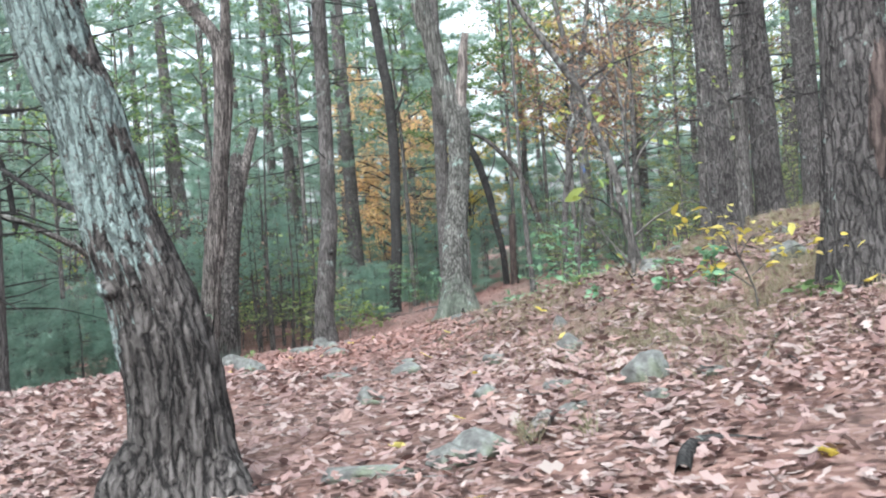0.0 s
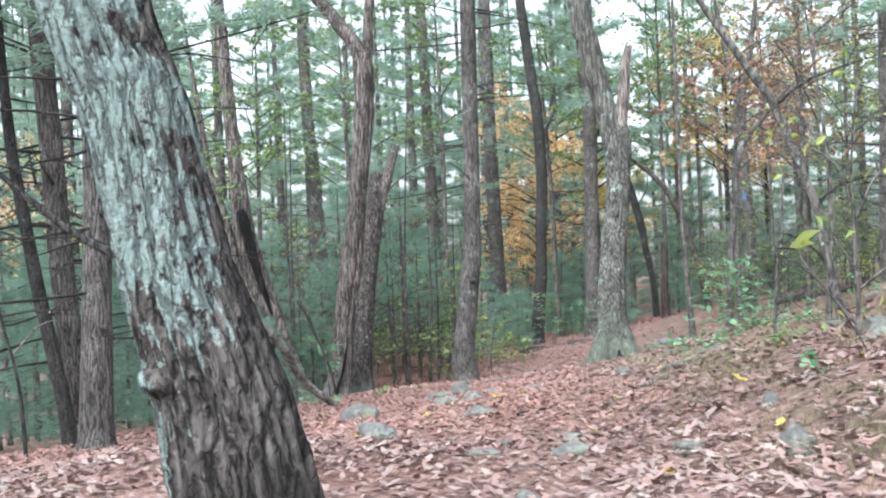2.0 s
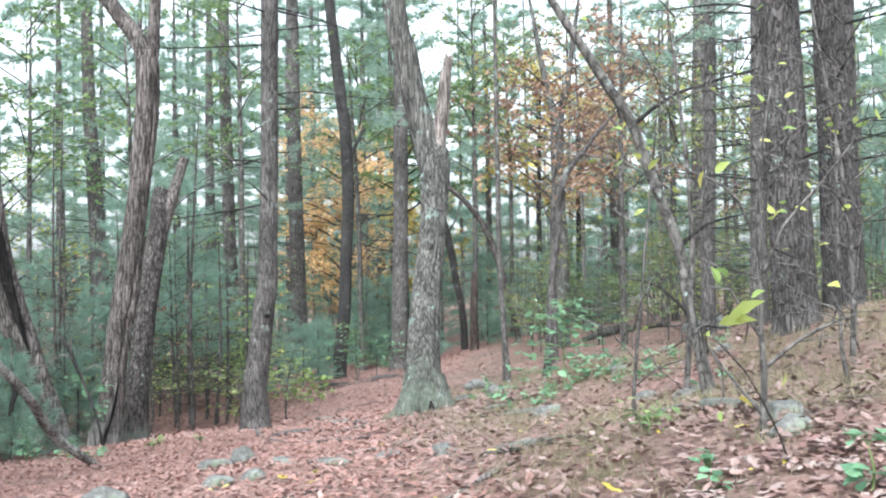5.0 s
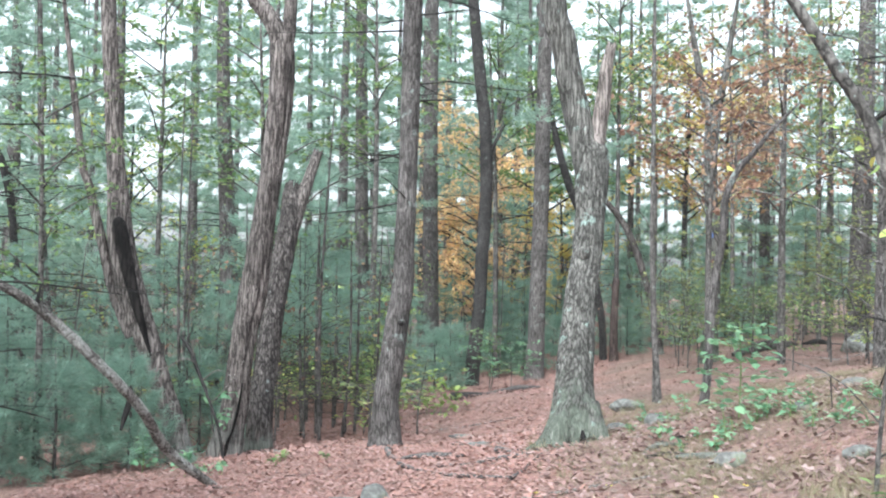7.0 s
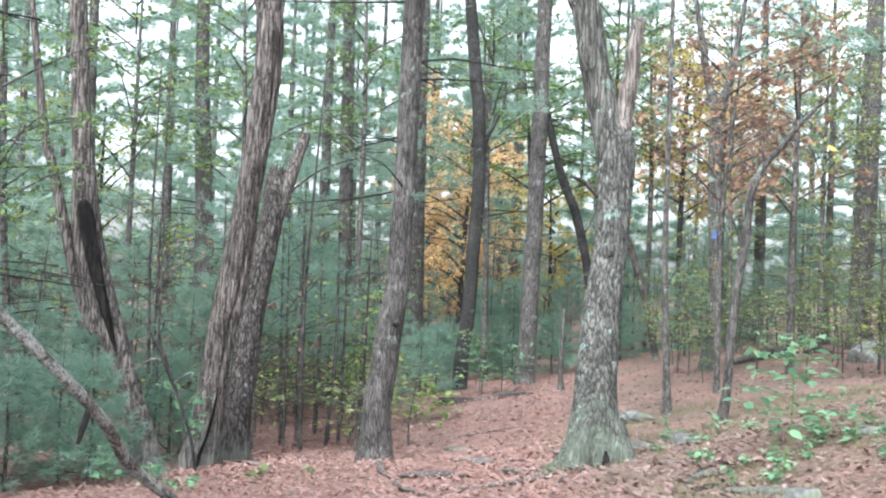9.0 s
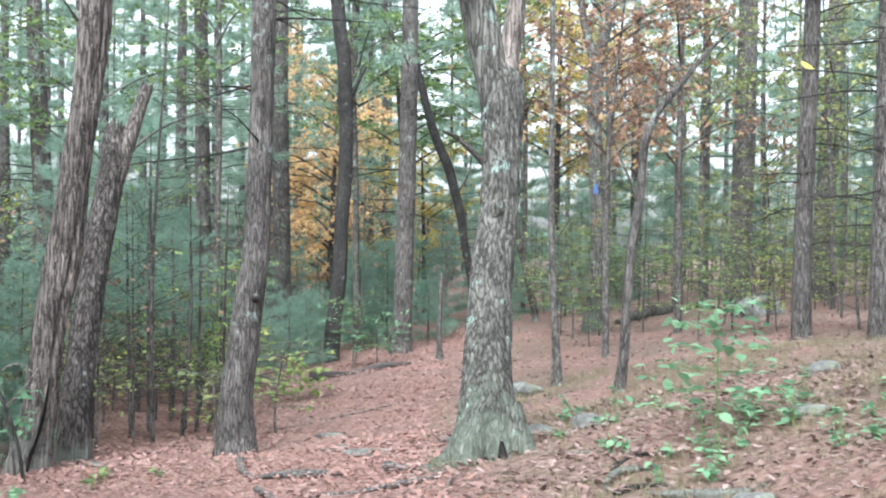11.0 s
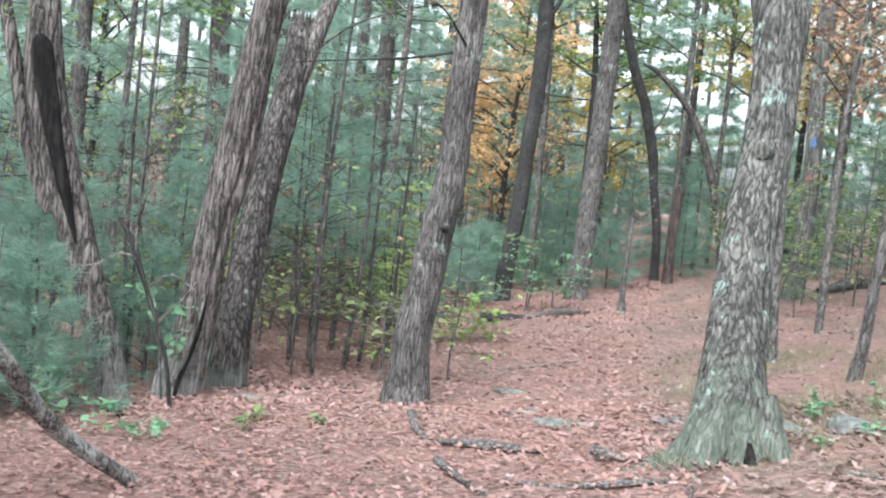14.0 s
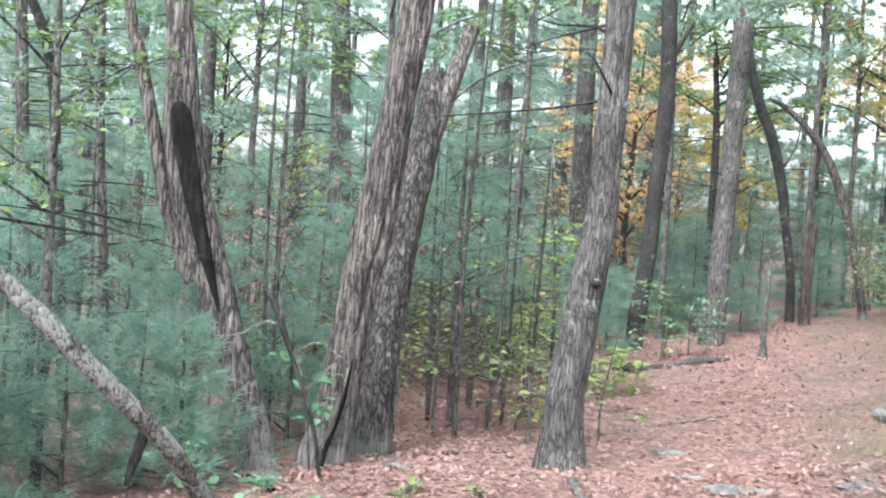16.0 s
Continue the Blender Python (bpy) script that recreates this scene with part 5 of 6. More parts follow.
for row in ((0.86, 5.5, 0.14, 0.13, 0.12, 1, "pale pointed granite stone among leaves", 0.3, 20), (0.86, 5.1, 0.08, 0.07, 0.05, 2, "small pale stone in the leaf litter", 0.4, 0),
            (0.10, 4.75, 0.14, 0.12, 0.08, 3, "mossy grey stone half buried in leaves", 0.35, 40), (-0.02, 4.68, 0.10, 0.10, 0.06, 4, "flat mossy stone beside a root", 0.35, 0),
            (-0.45, 6.75, 0.10, 0.10, 0.08, 5, "rounded grey stone on the path", 0.35, 0), (0.16, 6.0, 0.09, 0.08, 0.07, 6, "rounded dark grey stone on the path", 0.35, 0),
            (-1.55, 9.2, 0.15, 0.12, 0.09, 7, "pale flat stone beside the trail", 0.3, 15), (-1.0, 10.6, 0.16, 0.11, 0.06, 8, "small pale stone beside the trail", 0.3, 15),
            (-3.5, 7.9, 0.13, 0.12, 0.12, 9, "grey boulder on the edge of the slope", 0.3, 0),
            (1.12, 14.6, 0.19, 0.15, 0.10, 11, "pale grey rock by rotting branches", 0.3, 30), (3.3, 19.2, 0.2, 0.16, 0.14, 12, "grey-green lichened boulder on the slope", 0.35, 20),
            (2.9, 15.0, 0.14, 0.1, 0.07, 13, "low grey stone sunk in the leaves", 0.45, 35), (7.4, 33.6, 0.45, 0.4, 0.35, 14, "grey boulder on the far rise", 0.3, 0),
            (8.1, 34.2, 0.5, 0.4, 0.35, 15, "pale boulder beside another on the rise", 0.3, 50), (3.3, 11.8, 0.12, 0.1, 0.07, 16, "grey rock at the top of the bank", 0.3, 0),
            (2.45, 8.6, 0.16, 0.12, 0.10, 17, "lichened rock behind yellow leaves", 0.3, 10), (-1.5, 12.5, 0.12, 0.12, 0.09, 18, "dark small stone on the trail", 0.3, 0),
            (-1.25, 12.6, 0.10, 0.09, 0.08, 19, "pale small stone on the trail", 0.3, 0), (-0.7, 12.9, 0.16, 0.12, 0.06, 20, "flat grey stone in the trail", 0.4, 0),
            (-0.25, 12.6, 0.15, 0.12, 0.05, 21, "flat pale stone in the trail", 0.4, 70), (0.75, 19.0, 0.2, 0.15, 0.06, 22, "low pale stone beside the oak", 0.35, 0),
            (1.15, 18.7, 0.25, 0.2, 0.10, 23, "low lichened stone near the oak", 0.35, 0), (-0.75, 20.1, 0.3, 0.2, 0.05, 24, "flat slab showing through the trail", 0.45, 0),
            (0.1, 19.9, 0.25, 0.18, 0.05, 25, "flat stone slab in the trail", 0.45, 30), (-1.1, 20.8, 0.2, 0.16, 0.05, 26, "flat stone under needles", 0.45, 0),
            (-3.55, 21.1, 0.16, 0.08, 0.06, 27, "small dark stone at the tree's foot", 0.35, 0), (1.55, 9.25, 0.11, 0.09, 0.07, 31, "dark mossy stone at the shrub", 0.3, 20), (1.85, 12.3, 0.13, 0.1, 0.06, 32, "lichened dark stone at the sapling", 0.3, 0), (2.0, 12.7, 0.12, 0.09, 0.06, 28, "mossy stone at the sapling's foot", 0.3, 0),
            (1.65, 9.6, 0.15, 0.12, 0.08, 29, "mossy dark stone at the shrub's foot", 0.3, 0), (1.87, 13.65, 0.13, 0.1, 0.06, 30, "pale stone on the bank", 0.3, 0),
            (-2.14, 12.1, 0.2, 0.14, 0.12, 41, "pale lichened stone at the trail's edge", 0.3, 10), (0.52, 5.2, 0.1, 0.07, 0.05, 42, "pale flat stone among leaves", 0.4, 20), (-0.38, 4.71, 0.2, 0.15, 0.05, 43, "flat grey slab under leaves", 0.45, 0),
            (0.48, 5.75, 0.12, 0.09, 0.06, 44, "grey stone half covered by leaves", 0.4, 60), (-0.33, 8.9, 0.16, 0.10, 0.05, 45, "low grey stone on the trail", 0.4, 5), (-0.67, 8.95, 0.14, 0.09, 0.04, 46, "low grey stone sunk in the trail", 0.45, 30),
            (1.15, 5.35, 0.06, 0.06, 0.05, 47, "small greenish stone in the leaves", 0.35, 0), (-2.9, 12.4, 0.22, 0.12, 0.08, 48, "flat dark stone at the slope's edge", 0.35, 0), (-1.98, 9.0, 0.14, 0.1, 0.06, 49, "flat pale stone by the oak", 0.35, 0),
            (-0.3, 8.45, 0.12, 0.1, 0.08, 50, "square-edged grey stone on the trail", 0.3, 15), (-0.83, 8.65, 0.13, 0.07, 0.05, 51, "thin slab tilted out of the trail", 0.35, 0), (0.74, 7.28, 0.11, 0.1, 0.08, 52, "greenish grey stone in dry grass", 0.35, 0),
            (0.77, 8.3, 0.07, 0.06, 0.08, 53, "small upright stone in the grass", 0.35, 0), (0.31, 7.85, 0.1, 0.08, 0.07, 54, "small dark stone in the grass", 0.35, 0), (-1.77, 14.4, 0.16, 0.12, 0.10, 55, "dark stone on the trail's side", 0.3, 0),
            (-1.52, 14.5, 0.15, 0.12, 0.12, 56, "pale lichened stone beside a dark one", 0.3, 40), (-1.14, 13.85, 0.14, 0.1, 0.06, 57, "low greenish stone on the trail", 0.4, 0), (0.1, 12.0, 0.15, 0.12, 0.07, 58, "low pale stone at the grass edge", 0.4, 25),
            (1.33, 24.2, 0.3, 0.2, 0.14, 59, "pale stone beside a thin sapling", 0.35, 0), (2.16, 16.5, 0.16, 0.12, 0.08, 60, "grey stone on the bank", 0.35, 0), (-1.17, 22.4, 0.2, 0.15, 0.05, 61, "flat grey slab in the trail", 0.45, 0)):
    stone(*row)

# ---- shrubs and small plants ----
shrub = leafy_tree("beech_shrub", [[(1.44, 9.3, 0.72, 0.026), (1.45, 9.3, 1.02, 0.017), (1.46, 9.3, 1.21, 0.016), (1.45, 9.3, 1.41, 0.013), (1.46, 9.3, 1.65, 0.011), (1.45, 9.3, 1.89, 0.008), (1.48, 9.3, 2.26, 0.006), (1.53, 9.3, 2.55, 0.004)],
                                   [(1.47, 9.3, 1.24, 0.011), (1.61, 9.3, 1.35, 0.008), (1.74, 9.3, 1.42, 0.007), (1.9, 9.3, 1.48, 0.004)],
                                   [(1.47, 9.3, 1.67, 0.01), (1.57, 9.3, 1.89, 0.008), (1.73, 9.3, 2.06, 0.007), (1.91, 9.3, 2.28, 0.004)],
                                   [(1.46, 9.3, 1.74, 0.01), (1.36, 9.3, 2.01, 0.008), (1.21, 9.3, 2.12, 0.007), (1.06, 9.3, 2.16, 0.004)],
                                   [(1.46, 9.3, 1.36, 0.01), (1.34, 9.3, 1.55, 0.007), (1.31, 9.3, 1.6, 0.004)],
                                   [(1.45, 9.3, 1.02, 0.011), (1.31, 9.3, 1.19, 0.007), (1.22, 9.3, 1.31, 0.006), (1.12, 9.3, 1.46, 0.004)],
                                   [(1.47, 9.3, 2.2, 0.006), (1.3, 9.2, 2.45, 0.004), (1.05, 9.1, 2.55, 0.002)],
                                   [(1.48, 9.3, 2.2, 0.006), (1.75, 9.2, 2.42, 0.004), (2.0, 9.1, 2.48, 0.002)]],
                    LEAF_LIME, 18, 0.08, 5, "bare twiggy shrub with a few yellow-green leaves", "shrub", BARK_SAPLING, 0.16, "stem")
leafy_tree("beech_shrub", [[(1.5, 9.0, 0.72, 0.005), (1.3, 8.6, 1.0, 0.004), (0.98, 8.0, 1.32, 0.003), (0.70, 7.56, 1.5, 0.0018)],
                           [(0.75, 7.62, 1.48, 0.002), (0.72, 7.58, 1.49, 0.0015), (0.70, 7.55, 1.48, 0.001)]], LEAF_LIME, 3, 0.12, 9, "thin bowed twig ending in yellow-green leaves", "shrub", BARK_SAPLING, 0.03, "stem")
rs0 = np.random.RandomState(7)
lo = limbs_up(1.9, 12.6, 1.3, 3.0, 0.02, 1.3, 9, rs0)
leafy_tree("beech_sapling", lo, LEAF_LIME, 30, 0.07, 15, "thin sapling with scattered yellow and green leaves", "sapling", BARK_SAPLING, 0.35, "stem")
leafy_tree("beech_sapling", limbs_up(3.0, 12.2, 0.9, 2.6, 0.02, 1.2, 8, rs0), LEAF_LIME, 32, 0.07, 16, "thin sapling with pale yellow leaves on the bank", "sapling", BARK_SAPLING, 0.35, "stem")
leafy_tree("yellow_shrub", [[(1.75, 6.8, 0.66, 0.008), (1.72, 6.75, 0.9, 0.006), (1.62, 6.7, 1.12, 0.004)],
                            [(1.66, 6.72, 1.05, 0.004), (1.5, 6.66, 1.24, 0.003), (1.3, 6.62, 1.3, 0.002)], [(1.62, 6.7, 1.12, 0.004), (1.58, 6.66, 1.3, 0.003), (1.38, 6.64, 1.36, 0.002)],
                            [(1.7, 6.72, 0.98, 0.004), (1.85, 6.68, 1.1, 0.003), (2.02, 6.64, 1.15, 0.002)], [(1.7, 6.74, 0.92, 0.004), (1.55, 6.68, 1.02, 0.003), (1.38, 6.62, 1.04, 0.002)],
                            [(1.64, 6.7, 1.1, 0.004), (1.7, 6.66, 1.2, 0.003), (1.86, 6.62, 1.24, 0.002)]], LEAF_YELLOW, 95, 0.065, 17, "low shrub with bright yellow leaves", "shrub", BARK_SAPLING, 0.07, "stem", flat=0.85, level=0.4)
leafy_tree("twiggy_shrub", limbs_up(2.5, 10.8, 0.2, 1.9, 0.013, 0.9, 12, rs0), LEAF_LIME, 14, 0.07, 18, "bare grey twiggy shrub", "shrub", BARK_SAPLING, 0.25, "stem")
leafy_tree("twiggy_shrub", limbs_up(1.25, 11.2, 0.2, 1.9, 0.012, 0.7, 10, rs0), LEAF_LIME, 10, 0.07, 19, "bare grey twiggy shrub beside the trail", "shrub", BARK_SAPLING, 0.22, "stem")


def broadleaf_plant(x, y, height, seed, label, mat, size=0.125, stems=1, bare=0.25, spread=0.28, reach=0.42, ring=3):
    """A seedling with big leaves in level tiers."""
    rs = np.random.RandomState(seed)
    e = base_of("seedling", x, y, gz(x, y), label, "plant")
    st, lv = [], []
    for q in range(stems):
        ox, oy = (rs.normal(0, spread, 2) if q else (0, 0))
        h = height * (rs.uniform(0.4, 0.8) if q else 1)
        dz = gz(x + ox, y + oy) - gz(x, y)
        st.append(tube([(ox, oy, dz - 0.05, 0.008), (ox + 0.02, oy, dz + h * 0.5, 0.006), (ox, oy, dz + h, 0.003)], 5, 0.2))
        z, t = bare * h, 0
        while z < h + 0.02:
            n, rad = ring, (reach if bare < 0.5 else 0.7) * (1.15 - z / h * 0.75) * min(1, height)
            for k in range(n):
                a = t * 1.1 + k * 6.283 / n + rs.normal(0, 0.25)
                tip = np.array([ox + math.cos(a) * rad, oy + math.sin(a) * rad, dz + z + 0.05])
                st.append(tube([(ox, oy, dz + z, 0.003), (*tip, 0.0015)], 3, 1, cap=False))
                lv += [tip * f + np.array([ox, oy, dz + z]) * (1 - f) + rs.normal(0, 0.02, 3) for f in (0.4, 0.65, 0.85, 1.0)]
            z += 0.14
            t += 1
    tagged(mesh_object("stem_spray", *joined(st), LEAF_GREEN, e), kind="stuff")
    mesh_object("foliage", *leaf_quads(np.array(lv), size, rs, 0.96, 0.72, True), mat, e, smooth=False)
    return e


broadleaf_plant(1.62, 16.8, 0.95, 1, "bluish green broad-leaved seedling with tiered leaves", LEAF_FRESH, size=0.105, bare=0.15, reach=0.6, ring=7)
broadleaf_plant(1.95, 16.2, 0.24, 2, "low broad-leaved green seedlings", LEAF_FRESH, stems=7, size=0.07, spread=0.42, reach=0.3)
broadleaf_plant(1.4, 16.4, 0.2, 3, "low green seedlings in dry leaves", LEAF_FRESH, stems=4, size=0.065, spread=0.3, reach=0.3)
leafy_tree("leafy_sapling", [[(-4.3, 20.85, -0.5, 0.012), (-4.36, 20.87, -0.1, 0.01), (-4.42, 20.88, 0.3, 0.008), (-4.5, 20.9, 0.55, 0.004)], [(-4.4, 20.88, 0.2, 0.006), (-4.28, 20.88, 0.36, 0.004), (-4.12, 20.86, 0.4, 0.002)], [(-4.36, 20.87, -0.05, 0.006), (-4.28, 20.87, 0.08, 0.004), (-4.2, 20.86, 0.12, 0.002)], [(-4.44, 20.88, 0.35, 0.005), (-4.52, 20.9, 0.46, 0.003), (-4.58, 20.92, 0.5, 0.002)]],
           LEAF_FRESH, 34, 0.13, 4, "pale green broad-leaved sapling by the split foot", "sapling", BARK_SAPLING, 0.07, "stem", flat=0.4)
for k, (x, y, h, n) in enumerate(((1.3, 15.7, 0.16, 9), (2.3, 16.9, 0.2, 9), (2.55, 15.6, 0.16, 8), (1.15, 18.4, 0.16, 6), (1.0, 19.4, 0.18, 6), (1.95, 15.4, 0.18, 8), (3.3, 17.5, 0.16, 6), (1.5, 19.6, 0.2, 5), (1.1, 9.0, 0.1, 3), (2.3, 12.9, 0.12, 3))):
    broadleaf_plant(x, y, h, 30 + k, "patch of low bluish green seedlings in the litter", LEAF_FRESH, stems=(n + 1) // 2, size=0.06, spread=0.3, reach=0.26)
broadleaf_plant(-3.9, 19.3, 0.14, 14, "low green sprig in pine needles", LEAF_FRESH, stems=3, size=0.08)
broadleaf_plant(-3.3, 19.6, 0.12, 15, "low dull green sprig in pine needles", LEAF_GREEN, stems=3, size=0.07)
broadleaf_plant(-5.2, 21.6, 0.45, 16, "green seedling by the leaning tree's foot", LEAF_FRESH, stems=3, size=0.11)
broadleaf_plant(-1.75, 26.6, 0.55, 17, "bright green seedling behind a pine", LEAF_BRIGHT, stems=3, size=0.12)
broadleaf_plant(-4.9, 19.6, 0.4, 5, "small green seedling in needles", LEAF_FRESH, stems=2, size=0.09)
broadleaf_plant(1.75, 7.9, 0.25, 6, "low green sprig at the foot of the oak", LEAF_FRESH, stems=3, size=0.08)
broadleaf_plant(2.1, 6.5, 0.16, 7, "low green sprig in the leaves", LEAF_GREEN, stems=3, size=0.07)
broadleaf_plant(1.2, 10.4, 0.14, 8, "small green sprig in the leaves", LEAF_GREEN, stems=3, size=0.07)
for k, (x, y, h, m, lb) in enumerate(((-2.9, 26.4, 2.3, LEAF_BRIGHT, "bright green maple sapling beside a pine"), (-1.0, 31.4, 1.5, LEAF_GREEN, "green leafy sapling at the trail edge"),
                                      (-3.3, 27, 1.6, LEAF_BRIGHT, "lime-green leafy sapling in the shade"), (4.6, 27.5, 1.5, LEAF_GREEN, "green leafy sapling on the slope"), (3.2, 29.5, 1.2, LEAF_GREEN, "low green sapling on the slope"),
                                      (6.2, 28.5, 1.5, LEAF_LIME, "pale leafy sapling on the slope"), (-3.2, 28.6, 0.6, LEAF_LIME, "small yellow-green seedling among needles"))):
    leafy_tree("leafy_sapling", limbs_up(x, y, 0.25 * h, h, 0.012, 0.35 + 0.25 * h, 8, rs0, 0.12), m, 150 + int(90 * h), 0.08, 120 + k, lb, "sapling", BARK_SAPLING, 0.2, "stem", flat=0.92, level=0.15)

for k, (x, y, h, m, c, lb) in enumerate(((-2.75, 25.5, 2.5, LEAF_BRIGHT, 420, "bright green maple sapling behind a pine"), (-3.2, 26.2, 2.6, LEAF_BRIGHT, 300, "green maple sapling between two trunks"), (-1.85, 23.0, 1.2, LEAF_BRIGHT, 80, "green seedling at the pine's back"),
                                        (-2.8, 24.2, 0.5, LEAF_LIME, 90, "knee-high yellow-green sprig on the needles"), (-1.0, 31.2, 1.3, LEAF_FRESH, 320, "bluish green sapling by the dark trunk"), (-0.5, 31.6, 1.0, LEAF_FRESH, 200, "low green sapling by the dark trunk"))):
    leafy_tree("maple_sapling", limbs_up(x, y, 0.3 * h, h, 0.012, 0.35 + 0.22 * h, 9, rs0, 0.1), m, c, 0.085, 220 + k, lb, "sapling", BARK_SAPLING, 0.2, "stem", flat=0.92, level=0.12)

# ---- autumn broadleaf trees further off ----
leafy_tree("orange_oak", limbs_up(-6.6, 14.3, 1.6, 3.4, 0.03, 1.2, 9, rs0), LEAF_ORANGE, 320, 0.085, 139, "thin oak with sparse orange-yellow leaves", "oak tree", BARK_SAPLING, 0.3)
leafy_tree("orange_maple", limbs_up(-1.6, 44, 1.0, 7.2, 0.10, 2.2, 26, rs0), LEAF_ORANGE, 9500, 0.15, 140, "orange and russet autumn tree deep in the wood", "tree", BARK_DARK, 0.5)
leafy_tree("yellow_maple", limbs_up(1.2, 45, 0.9, 5.2, 0.08, 1.9, 15, rs0), LEAF_GOLD, 4200, 0.14, 141, "golden yellow autumn tree behind the trail", "tree", BARK_DARK, 0.5)
leafy_tree("yellow_maple", limbs_up(0.3, 40, 4.2, 8.0, 0.09, 2.4, 14, rs0), LEAF_GREEN, 4200, 0.14, 142, "green and yellowing tree overhanging the trail", "tree", BARK_DARK, 0.5, flat=0.8, level=0.22)
leafy_tree("russet_oak", limbs_up(3.0, 27.2, 3.0, 5.6, 0.05, 1.7, 16, rs0), LEAF_BROWN, 1500, 0.13, 143, "slim oak holding withered russet leaves", "oak tree", BARK_SAPLING, 0.4)
leafy_tree("russet_oak", limbs_up(4.9, 30, 3.0, 7.0, 0.07, 2.0, 14, rs0), LEAF_BROWN, 1100, 0.13, 144, "oak with withered russet leaves on the slope", "oak tree", BARK_SAPLING, 0.45)
leafy_tree("yellow_maple", limbs_up(4.5, 41, 3.5, 8.0, 0.08, 2.6, 16, rs0), LEAF_GOLD, 3600, 0.14, 145, "pale golden autumn tree on the far rise", "tree", BARK_DARK, 0.5)
leafy_tree("orange_maple", limbs_up(6.0, 43, 3.5, 7.0, 0.08, 2.0, 14, rs0), LEAF_ORANGE, 3000, 0.13, 146, "orange-leaved tree on the far rise", "tree", BARK_DARK, 0.5)
leafy_tree("green_oak", limbs_up(-6.2, 19.6, 2.0, 4.8, 0.04, 1.5, 13, rs0), LEAF_GREEN, 1100, 0.095, 147, "young oak with green and yellowing leaves", "oak tree", BARK_SAPLING, 0.35, flat=0.8, level=0.22)
leafy_tree("green_oak", limbs_up(-5.0, 26.5, 4.0, 7.5, 0.05, 1.8, 13, rs0), LEAF_GREEN, 1300, 0.12, 148, "green-leaved oak behind the twin tree", "oak tree", BARK_SAPLING, 0.4, flat=0.8, level=0.22)
leafy_tree("green_oak", limbs_up(-0.9, 34.8, 4.5, 8.5, 0.06, 2.2, 14, rs0), LEAF_GREEN, 1600, 0.12, 149, "green oak leaves over the trail", "oak tree", BARK_SAPLING, 0.4, flat=0.8, level=0.22)
leafy_tree("green_oak", limbs_up(-3.7, 32.5, 5.0, 9.5, 0.06, 2.4, 16, rs0), LEAF_GREEN, 1900, 0.13, 153, "light green oak leaves high between the pines", "oak tree", BARK_SAPLING, 0.45, flat=0.8, level=0.22)
leafy_tree("green_oak", limbs_up(-7.6, 29.0, 4.5, 8.5, 0.05, 2.2, 15, rs0), LEAF_GREEN, 1700, 0.13, 154, "slim oak with yellowing green leaves above young pines", "oak tree", BARK_SAPLING, 0.45, flat=0.8, level=0.22)
leafy_tree("green_oak", limbs_up(2.3, 38.5, 5.0, 10.5, 0.06, 2.6, 16, rs0), LEAF_GREEN, 1900, 0.14, 155, "light green tree over the bend of the trail", "oak tree", BARK_SAPLING, 0.5, flat=0.8, level=0.22)
leafy_tree("lime_maple", limbs_up(-9.5, 33, 1.5, 6.5, 0.07, 2.2, 16, rs0), LEAF_LIME, 1700, 0.12, 150, "yellow-green maple deep in the wood", "tree", BARK_DARK, 0.5)
leafy_tree("lime_maple", limbs_up(-12, 26, 1.2, 5.5, 0.06, 2.0, 14, rs0), LEAF_LIME, 1400, 0.12, 151, "yellowing maple among pines", "tree", BARK_DARK, 0.5)
leafy_tree("russet_oak", limbs_up(-10.5, 21.5, 1.5, 4.5, 0.05, 1.8, 12, rs0), LEAF_ORANGE, 700, 0.12, 152, "thin oak with sparse russet leaves", "oak tree", BARK_SAPLING, 0.45)

for k, (x, y, z0, z1, reach, m, c, lb) in enumerate(((7.5, 37.5, 3.5, 8.5, 2.4, LEAF_OLIVE, 2600, "olive-leaved oak on the far rise"), (9.8, 35.0, 3.0, 7.5, 2.2, LEAF_OLIVE, 2200, "dull green oak at the edge of the rise"), (10.8, 42.5, 3.0, 9.0, 2.8, LEAF_BROWN, 2000, "tall oak with withered leaves on the far rise"),
                                                    (5.6, 39.5, 3.5, 9.0, 2.4, LEAF_BROWN, 1900, "slim russet oak behind the painted trunk"), (13.5, 40.0, 2.5, 8.0, 2.6, LEAF_OLIVE, 2400, "dull green oak deep in the wood"), (3.6, 41.0, 5.0, 9.5, 2.4, LEAF_OLIVE, 2200, "olive-leaved oak above the bend"))):
    leafy_tree("oak_tree", limbs_up(x, y, z0, z1, 0.06, reach, 16, rs0), m, c, 0.13, 190 + k, lb, "oak tree", BARK_SAPLING, 0.5)

# ---- grass tufts ----
rs = np.random.RandomState(33)
spots = []
while len(spots) < 9500:
    x, y = rs.uniform(-1.2, 6.5), 5 + 20 * rs.rand() ** 1.5
    if rs.rand() < turf(x, y) ** 1.5:
        spots.append((x, y, gz(x, y) - 0.02))
spots += [(0.40 + 0.12 * math.cos(a * 3.1), 4.75 + 0.1 * math.sin(a * 2.3), gz(0.4, 4.75)) for a in range(14)]
spots += [(0.18 + 0.5 * math.cos(a), 18.1 + 0.5 * math.sin(a), gz(0.18, 18.1) - 0.02) for a in np.linspace(3.4, 5.6, 16)]
v, fc = needle_tufts(np.array(spots), np.tile((0, 0, 1.0), (len(spots), 1)), 12, 0.10, 0.0026, rs)
tagged(mesh_object("grass", v, fc, GRASS, smooth=False), "thin dry grass tufts among the leaves", "grass", kind="stuff")

